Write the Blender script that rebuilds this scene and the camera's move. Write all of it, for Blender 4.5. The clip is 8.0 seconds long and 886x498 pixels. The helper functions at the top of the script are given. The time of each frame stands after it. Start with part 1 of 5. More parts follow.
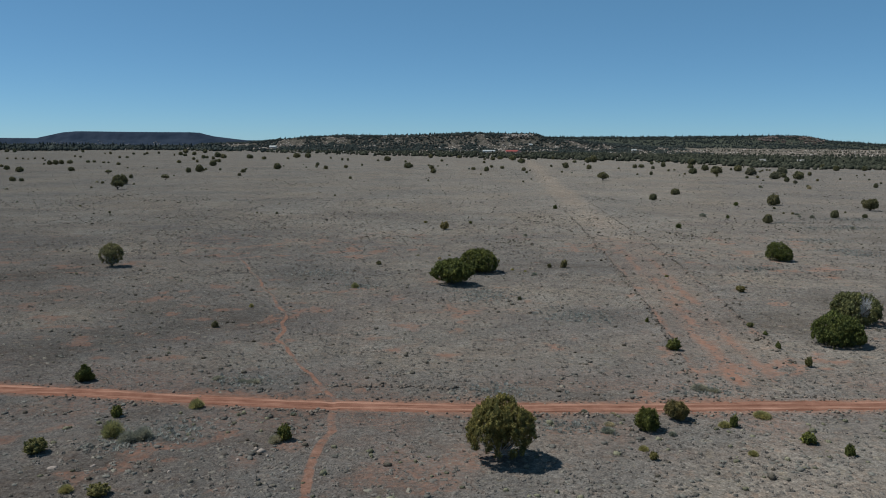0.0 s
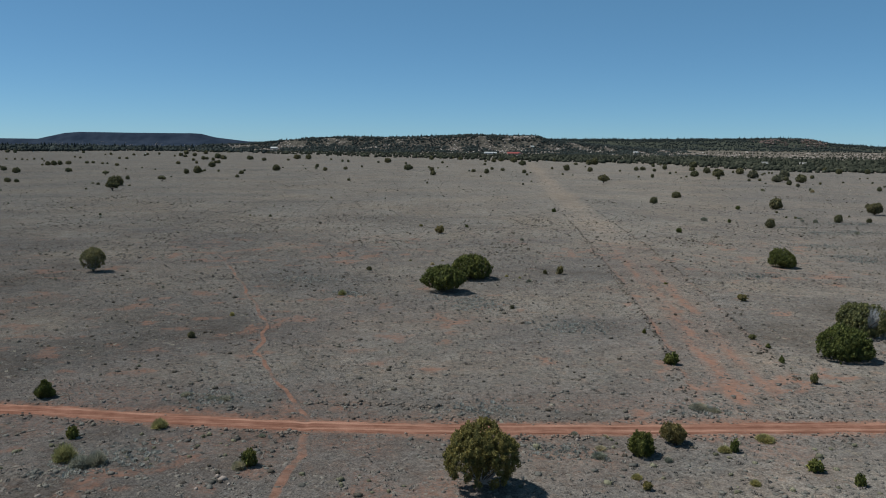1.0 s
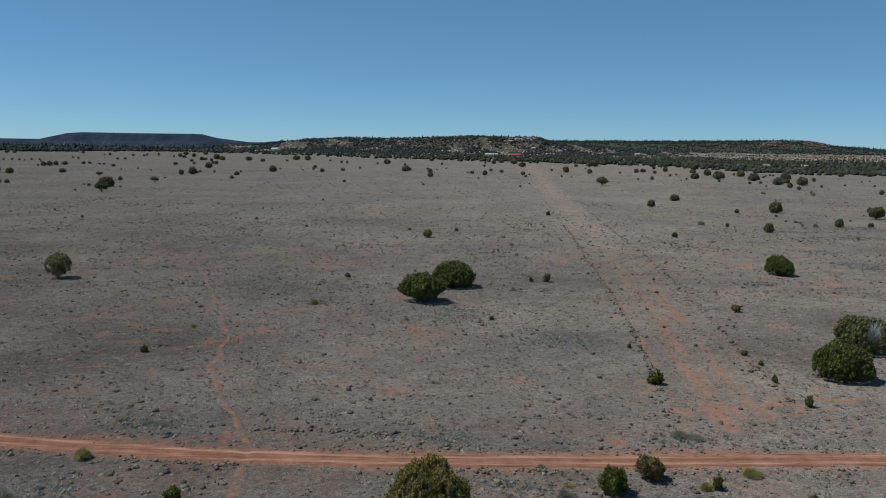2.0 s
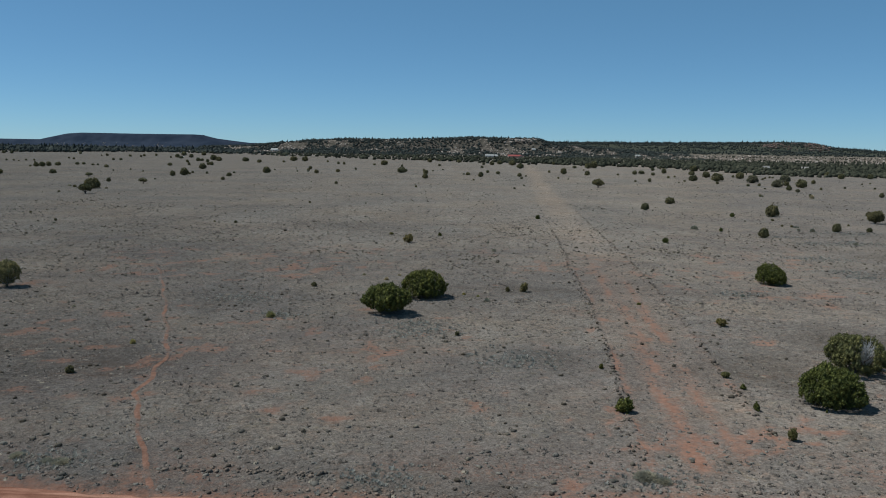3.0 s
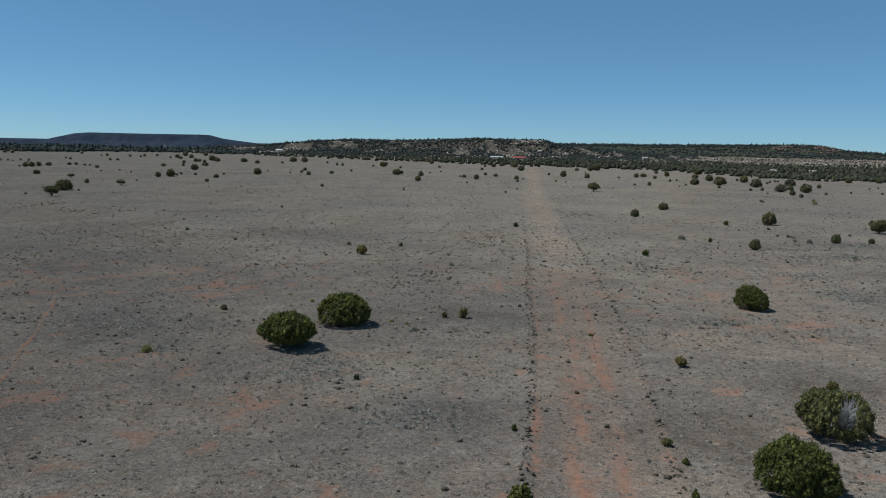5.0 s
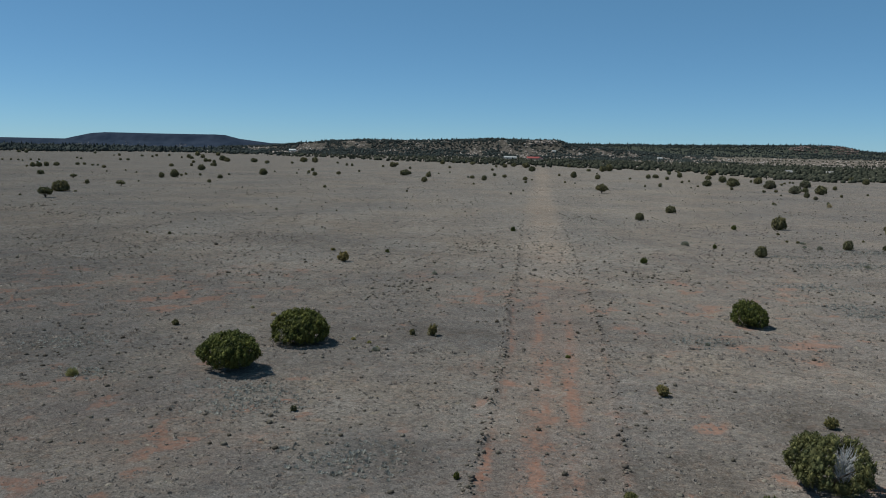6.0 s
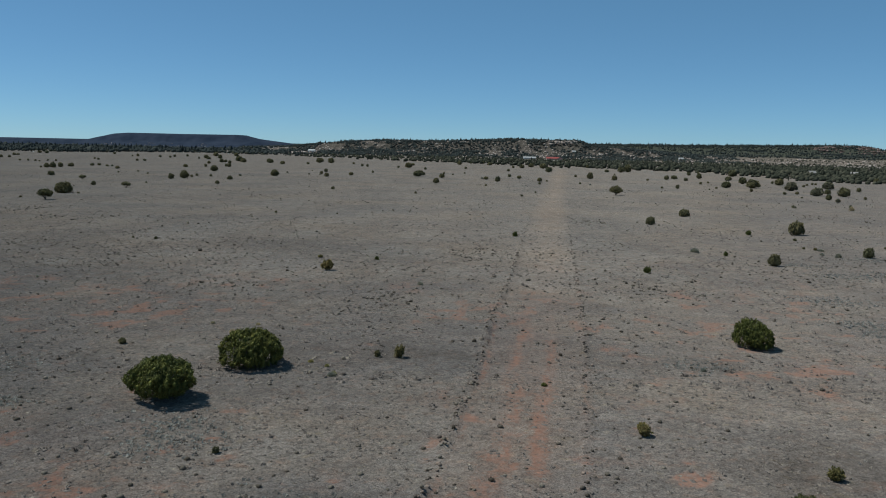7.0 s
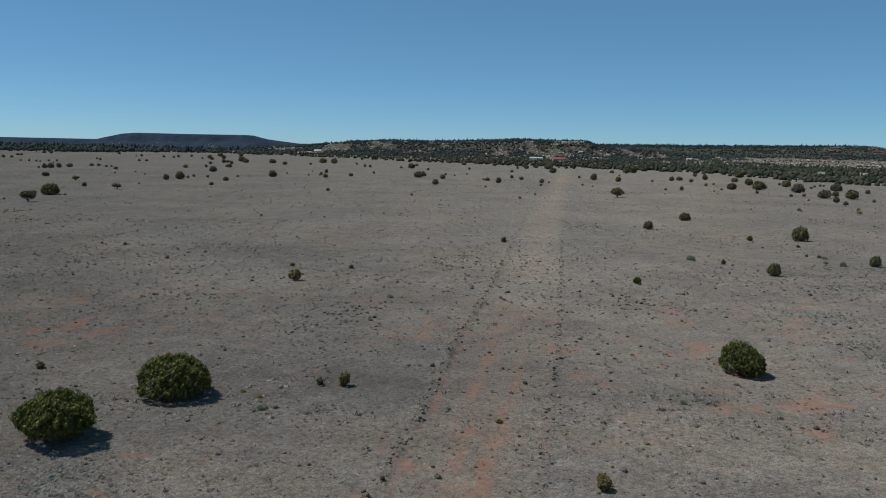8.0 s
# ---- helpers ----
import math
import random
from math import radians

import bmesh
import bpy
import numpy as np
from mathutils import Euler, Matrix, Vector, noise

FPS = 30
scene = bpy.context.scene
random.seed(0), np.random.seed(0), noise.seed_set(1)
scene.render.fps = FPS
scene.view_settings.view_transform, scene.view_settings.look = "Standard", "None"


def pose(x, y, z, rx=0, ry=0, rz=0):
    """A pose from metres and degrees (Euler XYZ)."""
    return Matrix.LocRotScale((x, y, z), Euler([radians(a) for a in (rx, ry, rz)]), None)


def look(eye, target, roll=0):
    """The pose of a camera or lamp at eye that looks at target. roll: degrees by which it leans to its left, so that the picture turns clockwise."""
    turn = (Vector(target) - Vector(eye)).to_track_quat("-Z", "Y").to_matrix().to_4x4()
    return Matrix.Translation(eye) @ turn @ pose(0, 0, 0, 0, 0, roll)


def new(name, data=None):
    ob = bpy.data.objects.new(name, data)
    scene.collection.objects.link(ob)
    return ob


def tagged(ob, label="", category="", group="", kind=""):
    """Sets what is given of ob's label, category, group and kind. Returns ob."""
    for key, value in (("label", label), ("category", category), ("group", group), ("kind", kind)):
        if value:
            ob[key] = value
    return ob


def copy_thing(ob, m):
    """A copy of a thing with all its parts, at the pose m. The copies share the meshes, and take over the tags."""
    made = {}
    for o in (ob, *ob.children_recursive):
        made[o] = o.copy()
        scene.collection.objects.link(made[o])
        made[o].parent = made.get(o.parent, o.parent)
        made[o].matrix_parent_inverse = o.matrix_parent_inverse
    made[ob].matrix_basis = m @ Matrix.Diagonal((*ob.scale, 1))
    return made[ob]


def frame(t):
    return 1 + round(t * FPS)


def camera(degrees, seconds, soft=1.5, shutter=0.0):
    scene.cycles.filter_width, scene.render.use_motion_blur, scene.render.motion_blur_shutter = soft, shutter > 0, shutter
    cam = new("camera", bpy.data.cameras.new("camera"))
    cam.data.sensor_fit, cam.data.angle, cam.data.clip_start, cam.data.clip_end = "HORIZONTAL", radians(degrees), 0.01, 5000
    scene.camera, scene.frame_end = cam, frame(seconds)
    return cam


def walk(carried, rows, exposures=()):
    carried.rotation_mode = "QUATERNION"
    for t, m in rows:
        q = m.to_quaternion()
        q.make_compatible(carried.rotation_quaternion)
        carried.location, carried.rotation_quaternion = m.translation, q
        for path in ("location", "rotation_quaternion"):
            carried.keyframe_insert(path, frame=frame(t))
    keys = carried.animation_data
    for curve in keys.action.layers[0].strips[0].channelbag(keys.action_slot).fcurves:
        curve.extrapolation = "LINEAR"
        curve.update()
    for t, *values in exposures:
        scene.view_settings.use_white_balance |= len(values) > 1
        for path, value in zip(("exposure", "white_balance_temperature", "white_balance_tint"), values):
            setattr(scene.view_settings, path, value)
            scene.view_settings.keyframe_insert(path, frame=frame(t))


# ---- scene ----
cam = camera(58.3, 8.0, soft=1.0)
METRES, EYE, TILT, LEAN, TURN = 61.74, 18.66, 0.0, 0.0, -0.1
ROWS = [
    (0.0, 0.0, 0.0, 0.0, 0.07, -7.68, -0.5),
    (0.5, 0.0081, 0.027, 0.0006, 0.13, -7.62, -0.59),
    (1.0, 0.0221, 0.0598, 0.0013, 0.21, -7.56, -0.67),
    (1.5, 0.0423, 0.0979, 0.0017, 0.29, -7.51, -0.75),
    (3.0, 0.1309, 0.2406, 0.0055, 0.45, -7.4, -0.93),
    (3.5, 0.1663, 0.2948, 0.0075, 0.46, -7.36, -0.96),
    (4.0, 0.2027, 0.3517, 0.0089, 0.49, -7.35, -1.08),
    (4.5, 0.2411, 0.4093, 0.0106, 0.7, -7.33, -1.13),
    (6.0, 0.3588, 0.5904, 0.0195, 2.16, -7.35, -1.23),
    (6.5, 0.3974, 0.6542, 0.0226, 2.83, -7.37, -1.23),
    (7.0, 0.4358, 0.7204, 0.0262, 3.65, -7.37, -1.2),
    (7.5, 0.4731, 0.7892, 0.0299, 4.06, -7.38, -1.21),
    (8.0, 0.5083, 0.8583, 0.0332, 4.23, -7.37, -1.23),
]
walk(cam, [(t, pose(0, 0, EYE, TILT, LEAN, TURN) @ pose(METRES * x, METRES * y, METRES * z, 90 + pitch, roll, yaw)) for t, x, y, z, yaw, pitch, roll in ROWS],
     [(0.0, 0.0, 6000, 4)])

# ---- light: clear midday sky, high sun from the west side ----
SUN_EL, SUN_AZ = 58.0, -82.0          # degrees; azimuth from +y towards +x
world = bpy.data.worlds.new("clear_sky")
scene.world = world
world.use_nodes = True
wn = world.node_tree
sky = wn.nodes.new("ShaderNodeTexSky")
sky.sky_type = "NISHITA"
sky.sun_disc = False
sky.sun_elevation = radians(SUN_EL)
sky.sun_rotation = radians(SUN_AZ)
sky.altitude = 2000
sky.air_density = 0.68
sky.dust_density = 0.25
sky.ozone_density = 3.0
tone = wn.nodes.new("ShaderNodeMix")       # even milky haze over the clear sky
tone.data_type, tone.blend_type = "RGBA", "MULTIPLY"
tone.inputs[0].default_value = 1.0
tone.inputs[7].default_value = (0.60, 0.71, 0.77, 1)
haze = wn.nodes.new("ShaderNodeMix")
haze.data_type, haze.blend_type = "RGBA", "ADD"
haze.inputs[0].default_value = 1.0
haze.inputs[7].default_value = (0.69, 1.54, 2.15, 1)
wn.links.new(sky.outputs[0], tone.inputs[6])
wn.links.new(tone.outputs[2], haze.inputs[6])
wn.links.new(haze.outputs[2], wn.nodes["Background"].inputs[0])
wn.nodes["Background"].inputs[1].default_value = 0.0735
sun_lamp = new("sun", bpy.data.lights.new("sun", "SUN"))
sun_lamp.data.energy = 5.0
sun_lamp.data.angle = radians(0.53)
sun_lamp.data.color = (1.0, 0.95, 0.88)
sun_from = Vector((math.sin(radians(SUN_AZ)) * math.cos(radians(SUN_EL)), math.cos(radians(SUN_AZ)) * math.cos(radians(SUN_EL)), math.sin(radians(SUN_EL))))
sun_lamp.matrix_world = look(sun_from * 50, (0, 0, 0))


# ---- smooth noise on the plan ----
def lattice(seed):
    return np.random.RandomState(seed).rand(256, 256)


LATTICES = [lattice(s) for s in range(12)]


def vnoise(x, y, size, seed=0):
    """Smooth value noise from 0 to 1 with cells of that size in metres."""
    x, y = np.asarray(x, float) / size + 517.3, np.asarray(y, float) / size + 311.7
    i, j = np.floor(x).astype(int), np.floor(y).astype(int)
    u, v = x - i, y - j
    u, v = u * u * (3 - 2 * u), v * v * (3 - 2 * v)
    g = LATTICES[seed % 12]
    a, b = g[i % 256, j % 256], g[(i + 1) % 256, j % 256]
    c, d = g[i % 256, (j + 1) % 256], g[(i + 1) % 256, (j + 1) % 256]
    return (a * (1 - u) + b * u) * (1 - v) + (c * (1 - u) + d * u) * v


def fbm(x, y, size, seed=0, octaves=3):
    total, amp, norm = 0, 1.0, 0.0
    for k in range(octaves):
        total = total + amp * vnoise(x, y, size / 2 ** k, seed + k)
        norm += amp
        amp *= 0.5
    return total / norm


def smooth(lo, hi, v):
    k = np.clip((np.asarray(v, float) - lo) / (hi - lo), 0, 1)
    return k * k * (3 - 2 * k)


# ---- lines on the plan: road, foot trail, berms of the old graded strip ----
def road_y(x):
    x = np.asarray(x, float)
    return np.interp(x, [-400, -33, -26, -19.6, -10.4, 0.8, 13, 21, 32.4, 60, 400], [94, 57.95, 57.1, 56.05, 54.9, 54.4, 54.75, 55.15, 55.8, 57.2, 72])


def trail_x(y):
    y = np.asarray(y, float)
    wiggle = 0.5 * (vnoise(y, 0 * y, 3.0, 3) - 0.5)
    return np.interp(y, [20, 39.8, 42, 44.3, 46.9, 49.6, 52.2, 56.8, 59.5, 62.8, 67.9, 73.2, 77.1, 82.0, 84.5, 89.2, 94.5, 101.7, 110.7, 127.9, 160], [-6.0, -7.2, -7.45, -7.5, -7.3, -6.9, -7.5, -8.2, -9.4, -11.0, -13.0, -15.5, -15.6, -16.5, -17.0, -18.6, -20.4, -23.2, -26.4, -33.0, -47]) + wiggle


def berm_l(y):
    return np.interp(y, [60, 73, 91, 118, 135, 165, 202, 290, 527, 960], [20.0, 21.7, 23.7, 26.3, 27.2, 30, 32.7, 39.4, 58.8, 97])


def berm_r(y):
    return np.interp(y, [60, 73, 103, 120, 139, 158, 223, 414, 960], [29.5, 31.0, 34.7, 36.5, 38.3, 40, 45.2, 61, 112])


BARE = [(10.6, 71.4, 1.0), (25.8, 102.6, 0.9), (28.8, 139.8, 0.9), (56.0, 112.3, 1.4), (6.7, 131.4, 0.7), (-12.6, 86.4, 0.8), (-6.5, 73.6, 1.0), (-4.2, 69.8, 0.9),
        (0.5, 68.1, 0.9), (24.9, 65.2, 1.8), (-11.2, 44.6, 0.8), (13.0, 75.2, 0.6), (42.1, 84.0, 1.0), (5.7, 73.6, 0.6), (-9.0, 90.3, 0.5), (2.1, 81.5, 0.6),
        (23.2, 82.0, 0.6), (22.3, 75.3, 0.6), (27.8, 87.9, 0.8), (40.5, 95.7, 0.7), (31.2, 78.0, 0.9), (35.5, 81.1, 0.6), (60.8, 123.6, 0.9), (41.6, 113.0, 0.7),
        (-9.1, 58.5, 1.2), (-5.9, 58.1, 0.9), (15.5, 57.8, 0.9), (17.9, 90.1, 0.7), (10.3, 92.8, 0.6), (39.0, 124.4, 0.6), (18.6, 134.6, 0.6)]


def soil_mask(x, y):
    """How bare and red the soil is, 0 to 1."""
    wob = fbm(x, y, 2.5, 4)
    d_road = np.abs(y - road_y(x))
    m = 0.62 * (1 - smooth(0.9, 2.3 + 6.0 * np.maximum(0, fbm(x, y, 4, 6) - 0.42), d_road))
    d_trail = np.abs(x - trail_x(y))
    fade = 1 - smooth(118, 145, y)
    m = np.maximum(m, 0.20 * fade * (1 - smooth(0.1, 1.0, d_trail)) * (0.35 + 0.65 * smooth(0.36, 0.6, wob)))
    lx, rx = berm_l(y), berm_r(y)
    s = (x - lx) / (rx - lx)
    inside = smooth(-0.04, 0.06, s) * (1 - smooth(1.0, 1.10, s))
    lane = np.exp(-((s - 0.38) / 0.13) ** 2) + 0.8 * np.exp(-((s - 0.66) / 0.10) ** 2) + 0.85 * np.exp(-((s - 0.06) / 0.06) ** 2) + 0.55 * np.exp(-((s - 1.0) / 0.05) ** 2)
    broken = 0.42 + 0.58 * smooth(0.36, 0.60, fbm(x * 2.4, y * 0.35, 3, 1, 4)) * (0.45 + 0.55 * smooth(0.40, 0.56, fbm(x * 1.6, y * 0.6, 1.3, 6, 2)))
    start = smooth(57, 62, y) * (1 - 0.97 * smooth(100, 205, y))
    m = np.maximum(m, inside * start * (0.14 + 0.60 * np.minimum(lane, 1.1) * broken))
    # thin grass over red soil, in wide drifts
    drift = smooth(0.50, 0.72, fbm(x, y, 15, 10, 4)) * (1 - smooth(70, 170, y))
    m = np.maximum(m, 0.22 * drift)
    m = np.maximum(m, 0.40 * smooth(0.40, 0.60, fbm(x, y, 6, 9, 4)) * (1 - smooth(4, 14, d_road)))
    m = np.maximum(m, 0.30 * (1 - smooth(0.2, 1.1, d_trail)) * (1 - smooth(52, 54, y)))
    m = np.maximum(m, 0.46 * smooth(0.40, 0.60, fbm(x, y, 5, 11, 4)) * (1 - smooth(3.0, 9.5, np.hypot(x + 1.0, (y - 43) * 0.9))))
    # bare spots
    spots = smooth(0.64, 0.76, fbm(x, y, 7, 8)) * smooth(0.45, 0.6, fbm(x, y, 1.4, 2))
    m = np.maximum(m, 0.55 * spots * (1 - smooth(140, 240, y)))
    tiny = smooth(0.58, 0.70, fbm(x, y, 2.2, 5, 3)) * smooth(0.40, 0.55, fbm(x, y, 18, 9))
    m = np.maximum(m, 0.52 * tiny * (1 - smooth(130, 220, y)))
    ragged = 0.12 + 3.4 * fbm(x, y, 1.0, 7, 2) ** 2.5
    for sx, sy, sr in BARE:
        m = np.maximum(m, 0.60 * np.exp(-(((x - sx) / sr) ** 2 + ((y - sy) / (1.3 * sr)) ** 2) * ragged))
    return m


def strip_mask(x, y):
    """The old graded strip, whose grass is thinner and paler, 0 to 1."""
    lx, rx = berm_l(y), berm_r(y)
    s = (x - lx) / (rx - lx)
    worn = 0.35 + 0.65 * np.exp(-((s - 0.55) / 0.36) ** 2)
    return worn * (0.40 + 0.60 * smooth(140, 240, y)) * smooth(-0.05, 0.12, s) * (1 - smooth(0.88, 1.05, s)) * smooth(58, 75, y) * (1 - smooth(980, 1080, y))


def grass_tone_at(fx, fy):
    """Wide drifts of thick dark and thin pale grass, plus broad trends in tone."""
    # trends painted in: sun-side and lens darkening at left and right; paler far off
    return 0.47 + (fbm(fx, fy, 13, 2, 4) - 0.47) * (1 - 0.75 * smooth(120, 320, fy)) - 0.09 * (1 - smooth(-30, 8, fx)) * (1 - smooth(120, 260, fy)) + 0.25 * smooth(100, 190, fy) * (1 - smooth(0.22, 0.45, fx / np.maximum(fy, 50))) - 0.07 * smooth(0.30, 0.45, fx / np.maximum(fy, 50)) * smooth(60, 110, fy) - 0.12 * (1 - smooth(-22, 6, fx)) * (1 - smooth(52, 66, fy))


def ground_z(x, y):
    x, y = np.asarray(x, float), np.asarray(y, float)
    near = 1 - smooth(250, 500, np.hypot(x - 10, y - 90))
    z = 0.5 * (fbm(x, y, 45, 0) - 0.5) + near * (0.22 * (fbm(x, y, 6, 3) - 0.5) + 0.10 * (fbm(x, y, 1.1, 5, 2) - 0.5))
    rough = fbm(x, y, 2.0, 7)
    lx, rx = berm_l(y), berm_r(y)
    start = smooth(62, 74, y) * (1 - smooth(300, 420, y))
    z = z + start * (0.6 * np.exp(-((x - lx) / 0.40) ** 2) * rough ** 2 * 1.6 + 0.3 * np.exp(-((x - rx) / 0.4) ** 2) * rough)
    d = np.abs(y - road_y(x))
    w = 1 - smooth(1.0, 2.2, d)
    z = z * (1 - 0.96 * w) - 0.06 * w + 0.10 * np.exp(-((d - 1.75) / 0.4) ** 2) * rough
    t = np.abs(x - trail_x(y))
    z = z - 0.06 * (1 - smooth(0.1, 0.6, t)) * (1 - smooth(115, 140, y))
    # the plain falls away gently into the distance
    return z - 0.0037 * np.maximum(0, y - 130)


def gz(x, y):
    return float(ground_z(np.array([x]), np.array([y]))[0])


# ---- materials ----
def nodes_of(name):
    mat = bpy.data.materials.new(name)
    mat.use_nodes = True
    nt = mat.node_tree
    return mat, nt, nt.nodes["Principled BSDF"]


def noise_node(nt, scale, detail=4.0, rough=0.6, coord=None):
    n = nt.nodes.new("ShaderNodeTexNoise")
    n.inputs["Scale"].default_value = scale
    n.inputs["Detail"].default_value = detail
    n.inputs["Roughness"].default_value = rough
    if coord is None:
        coord = nt.nodes.new("ShaderNodeNewGeometry").outputs["Position"]
    nt.links.new(coord, n.inputs["Vector"])
    return n.outputs["Fac"]


def ramp(nt, fac, *stops):
    r = nt.nodes.new("ShaderNodeValToRGB")
    els = r.color_ramp.elements
    while len(els) < len(stops):
        els.new(0.5)
    for e, (p, c) in zip(els, stops):
        e.position = p
        e.color = (*c, 1)
    nt.links.new(fac, r.inputs[0])
    return r.outputs[0]


def mixed(nt, fac, a, b, mode="MIX"):
    m = nt.nodes.new("ShaderNodeMix")
    m.data_type, m.blend_type = "RGBA", mode
    for sock, v in ((m.inputs[0], fac), (m.inputs[6], a), (m.inputs[7], b)):
        if isinstance(v, (int, float)):
            sock.default_value = v
        elif isinstance(v, tuple):
            sock.default_value = (*v, 1)
        else:
            nt.links.new(v, sock)
    return m.outputs[2]


def calc(nt, op, a, b=0.0):
    m = nt.nodes.new("ShaderNodeMath")
    m.operation = op
    for sock, v in zip(m.inputs, (a, b)):
        if isinstance(v, (int, float)):
            sock.default_value = v
        else:
            nt.links.new(v, sock)
    return m.outputs[0]


def bump(nt, bsdf, height, strength, distance):
    b = nt.nodes.new("ShaderNodeBump")
    b.inputs["Strength"].default_value = strength
    b.inputs["Distance"].default_value = distance
    nt.links.new(height, b.inputs["Height"])
    nt.links.new(b.outputs[0], bsdf.inputs["Normal"])


def attr(nt, name):
    a = nt.nodes.new("ShaderNodeAttribute")
    a.attribute_name = name
    return a.outputs["Fac"]


def ground_material():
    mat, nt, bsdf = nodes_of("dry_grassland")
    grass = ramp(nt, noise_node(nt, 0.35, 6, 0.65), (0.30, (0.128, 0.111, 0.099)), (0.52, (0.161, 0.140, 0.125)), (0.72, (0.194, 0.169, 0.150)))
    clump = ramp(nt, noise_node(nt, 2.3, 4, 0.6), (0.34, (0.70, 0.69, 0.68)), (0.50, (1, 1, 1)), (0.66, (1.24, 1.22, 1.18)))
    grass = mixed(nt, 0.9, grass, clump, "MULTIPLY")
    fine = ramp(nt, noise_node(nt, 8.0, 4, 0.85), (0.36, (0.30, 0.29, 0.28)), (0.46, (0.93, 0.93, 0.93)), (0.56, (1.09, 1.09, 1.08)), (0.66, (1.85, 1.82, 1.72)))
    grass = mixed(nt, 1.0, grass, fine, "MULTIPLY")
    wide = ramp(nt, noise_node(nt, 0.028, 4, 0.55), (0.36, (0.88, 0.90, 0.92)), (0.50, (1.0, 1.0, 1.0)), (0.64, (1.09, 1.06, 1.02)))
    grass = mixed(nt, 1.0, grass, wide, "MULTIPLY")
    # grass drifts, with the painted darkening of the sides in the same value
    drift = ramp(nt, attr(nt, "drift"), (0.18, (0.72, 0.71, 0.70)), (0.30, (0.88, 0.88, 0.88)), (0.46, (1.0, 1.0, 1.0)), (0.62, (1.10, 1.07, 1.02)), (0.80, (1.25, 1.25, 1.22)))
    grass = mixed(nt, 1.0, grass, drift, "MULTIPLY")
    hue = ramp(nt, noise_node(nt, 0.75, 5, 0.7), (0.30, (1.16, 0.98, 0.88)), (0.44, (1.01, 1.0, 0.99)), (0.56, (0.97, 1.0, 1.02)), (0.70, (1.07, 1.03, 0.90)))
    grass = mixed(nt, 0.9, grass, hue, "MULTIPLY")
    grass = mixed(nt, attr(nt, "strip"), grass, ramp(nt, noise_node(nt, 0.6, 6, 0.7), (0.35, (1.25, 1.15, 1.07)), (0.65, (1.20, 1.16, 1.11))), "MULTIPLY")
    soil = ramp(nt, noise_node(nt, 1.6, 5, 0.65), (0.30, (0.185, 0.096, 0.066)), (0.70, (0.300, 0.172, 0.124)))
    edge = calc(nt, "SUBTRACT", calc(nt, "MULTIPLY", attr(nt, "soil"), 1.45), calc(nt, "SUBTRACT", calc(nt, "MULTIPLY", noise_node(nt, 1.9, 8, 0.85), 2.1), 0.52))
    edge = ramp(nt, edge, (0.0, (0, 0, 0)), (0.12, (0.35, 0.35, 0.35)), (0.45, (1, 1, 1)))
    faint = calc(nt, "MULTIPLY", attr(nt, "soil"), 0.30)
    edge = calc(nt, "MAXIMUM", edge, faint)
    nt.links.new(mixed(nt, edge, grass, soil), bsdf.inputs["Base Color"])
    bsdf.inputs["Roughness"].default_value = 1.0
    bsdf.inputs["Diffuse Roughness"].default_value = 1.0
    bsdf.inputs["Specular IOR Level"].default_value = 0.0
    bump(nt, bsdf, noise_node(nt, 3.6, 5, 0.68), 0.9, 0.17)
    return mat


def road_material():
    mat, nt, bsdf = nodes_of("red_dirt_road")
    base = ramp(nt, noise_node(nt, 0.9, 6, 0.65), (0.32, (0.138, 0.064, 0.044)), (0.68, (0.225, 0.114, 0.080)))
    lane = attr(nt, "lane")
    pale = mixed(nt, calc(nt, "MULTIPLY", lane, 0.9), base, (0.32, 0.180, 0.128))
    stretch = nt.nodes.new("ShaderNodeMapping")
    stretch.inputs["Scale"].default_value = (0.22, 3.2, 1.0)
    nt.links.new(nt.nodes.new("ShaderNodeNewGeometry").outputs["Position"], stretch.inputs["Vector"])
    drag = ramp(nt, noise_node(nt, 1.3, 5, 0.7, stretch.outputs[0]), (0.34, (0.66, 0.62, 0.60)), (0.52, (1.0, 1.0, 1.0)), (0.68, (1.20, 1.22, 1.24)))
    pale = mixed(nt, 1.0, pale, drag, "MULTIPLY")
    grit = ramp(nt, noise_node(nt, 14, 4, 0.7), (0.3, (0.78, 0.76, 0.74)), (0.7, (1.15, 1.15, 1.15)))
    nt.links.new(mixed(nt, 1.0, pale, grit, "MULTIPLY"), bsdf.inputs["Base Color"])
    bsdf.inputs["Roughness"].default_value = 0.95
    bsdf.inputs["Specular IOR Level"].default_value = 0.0
    bump(nt, bsdf, noise_node(nt, 4, 6, 0.7), 0.8, 0.06)
    return mat


def see_through(nt, bsdf, col, share):
    """Thin leaves: part of the light passes to their other side."""
    thin = nt.nodes.new("ShaderNodeBsdfTranslucent")
    nt.links.new(col, thin.inputs["Color"])
    both = nt.nodes.new("ShaderNodeMixShader")
    both.inputs[0].default_value = share
    nt.links.new(bsdf.outputs[0], both.inputs[1])
    nt.links.new(thin.outputs[0], both.inputs[2])
    nt.links.new(both.outputs[0], nt.nodes["Material Output"].inputs["Surface"])


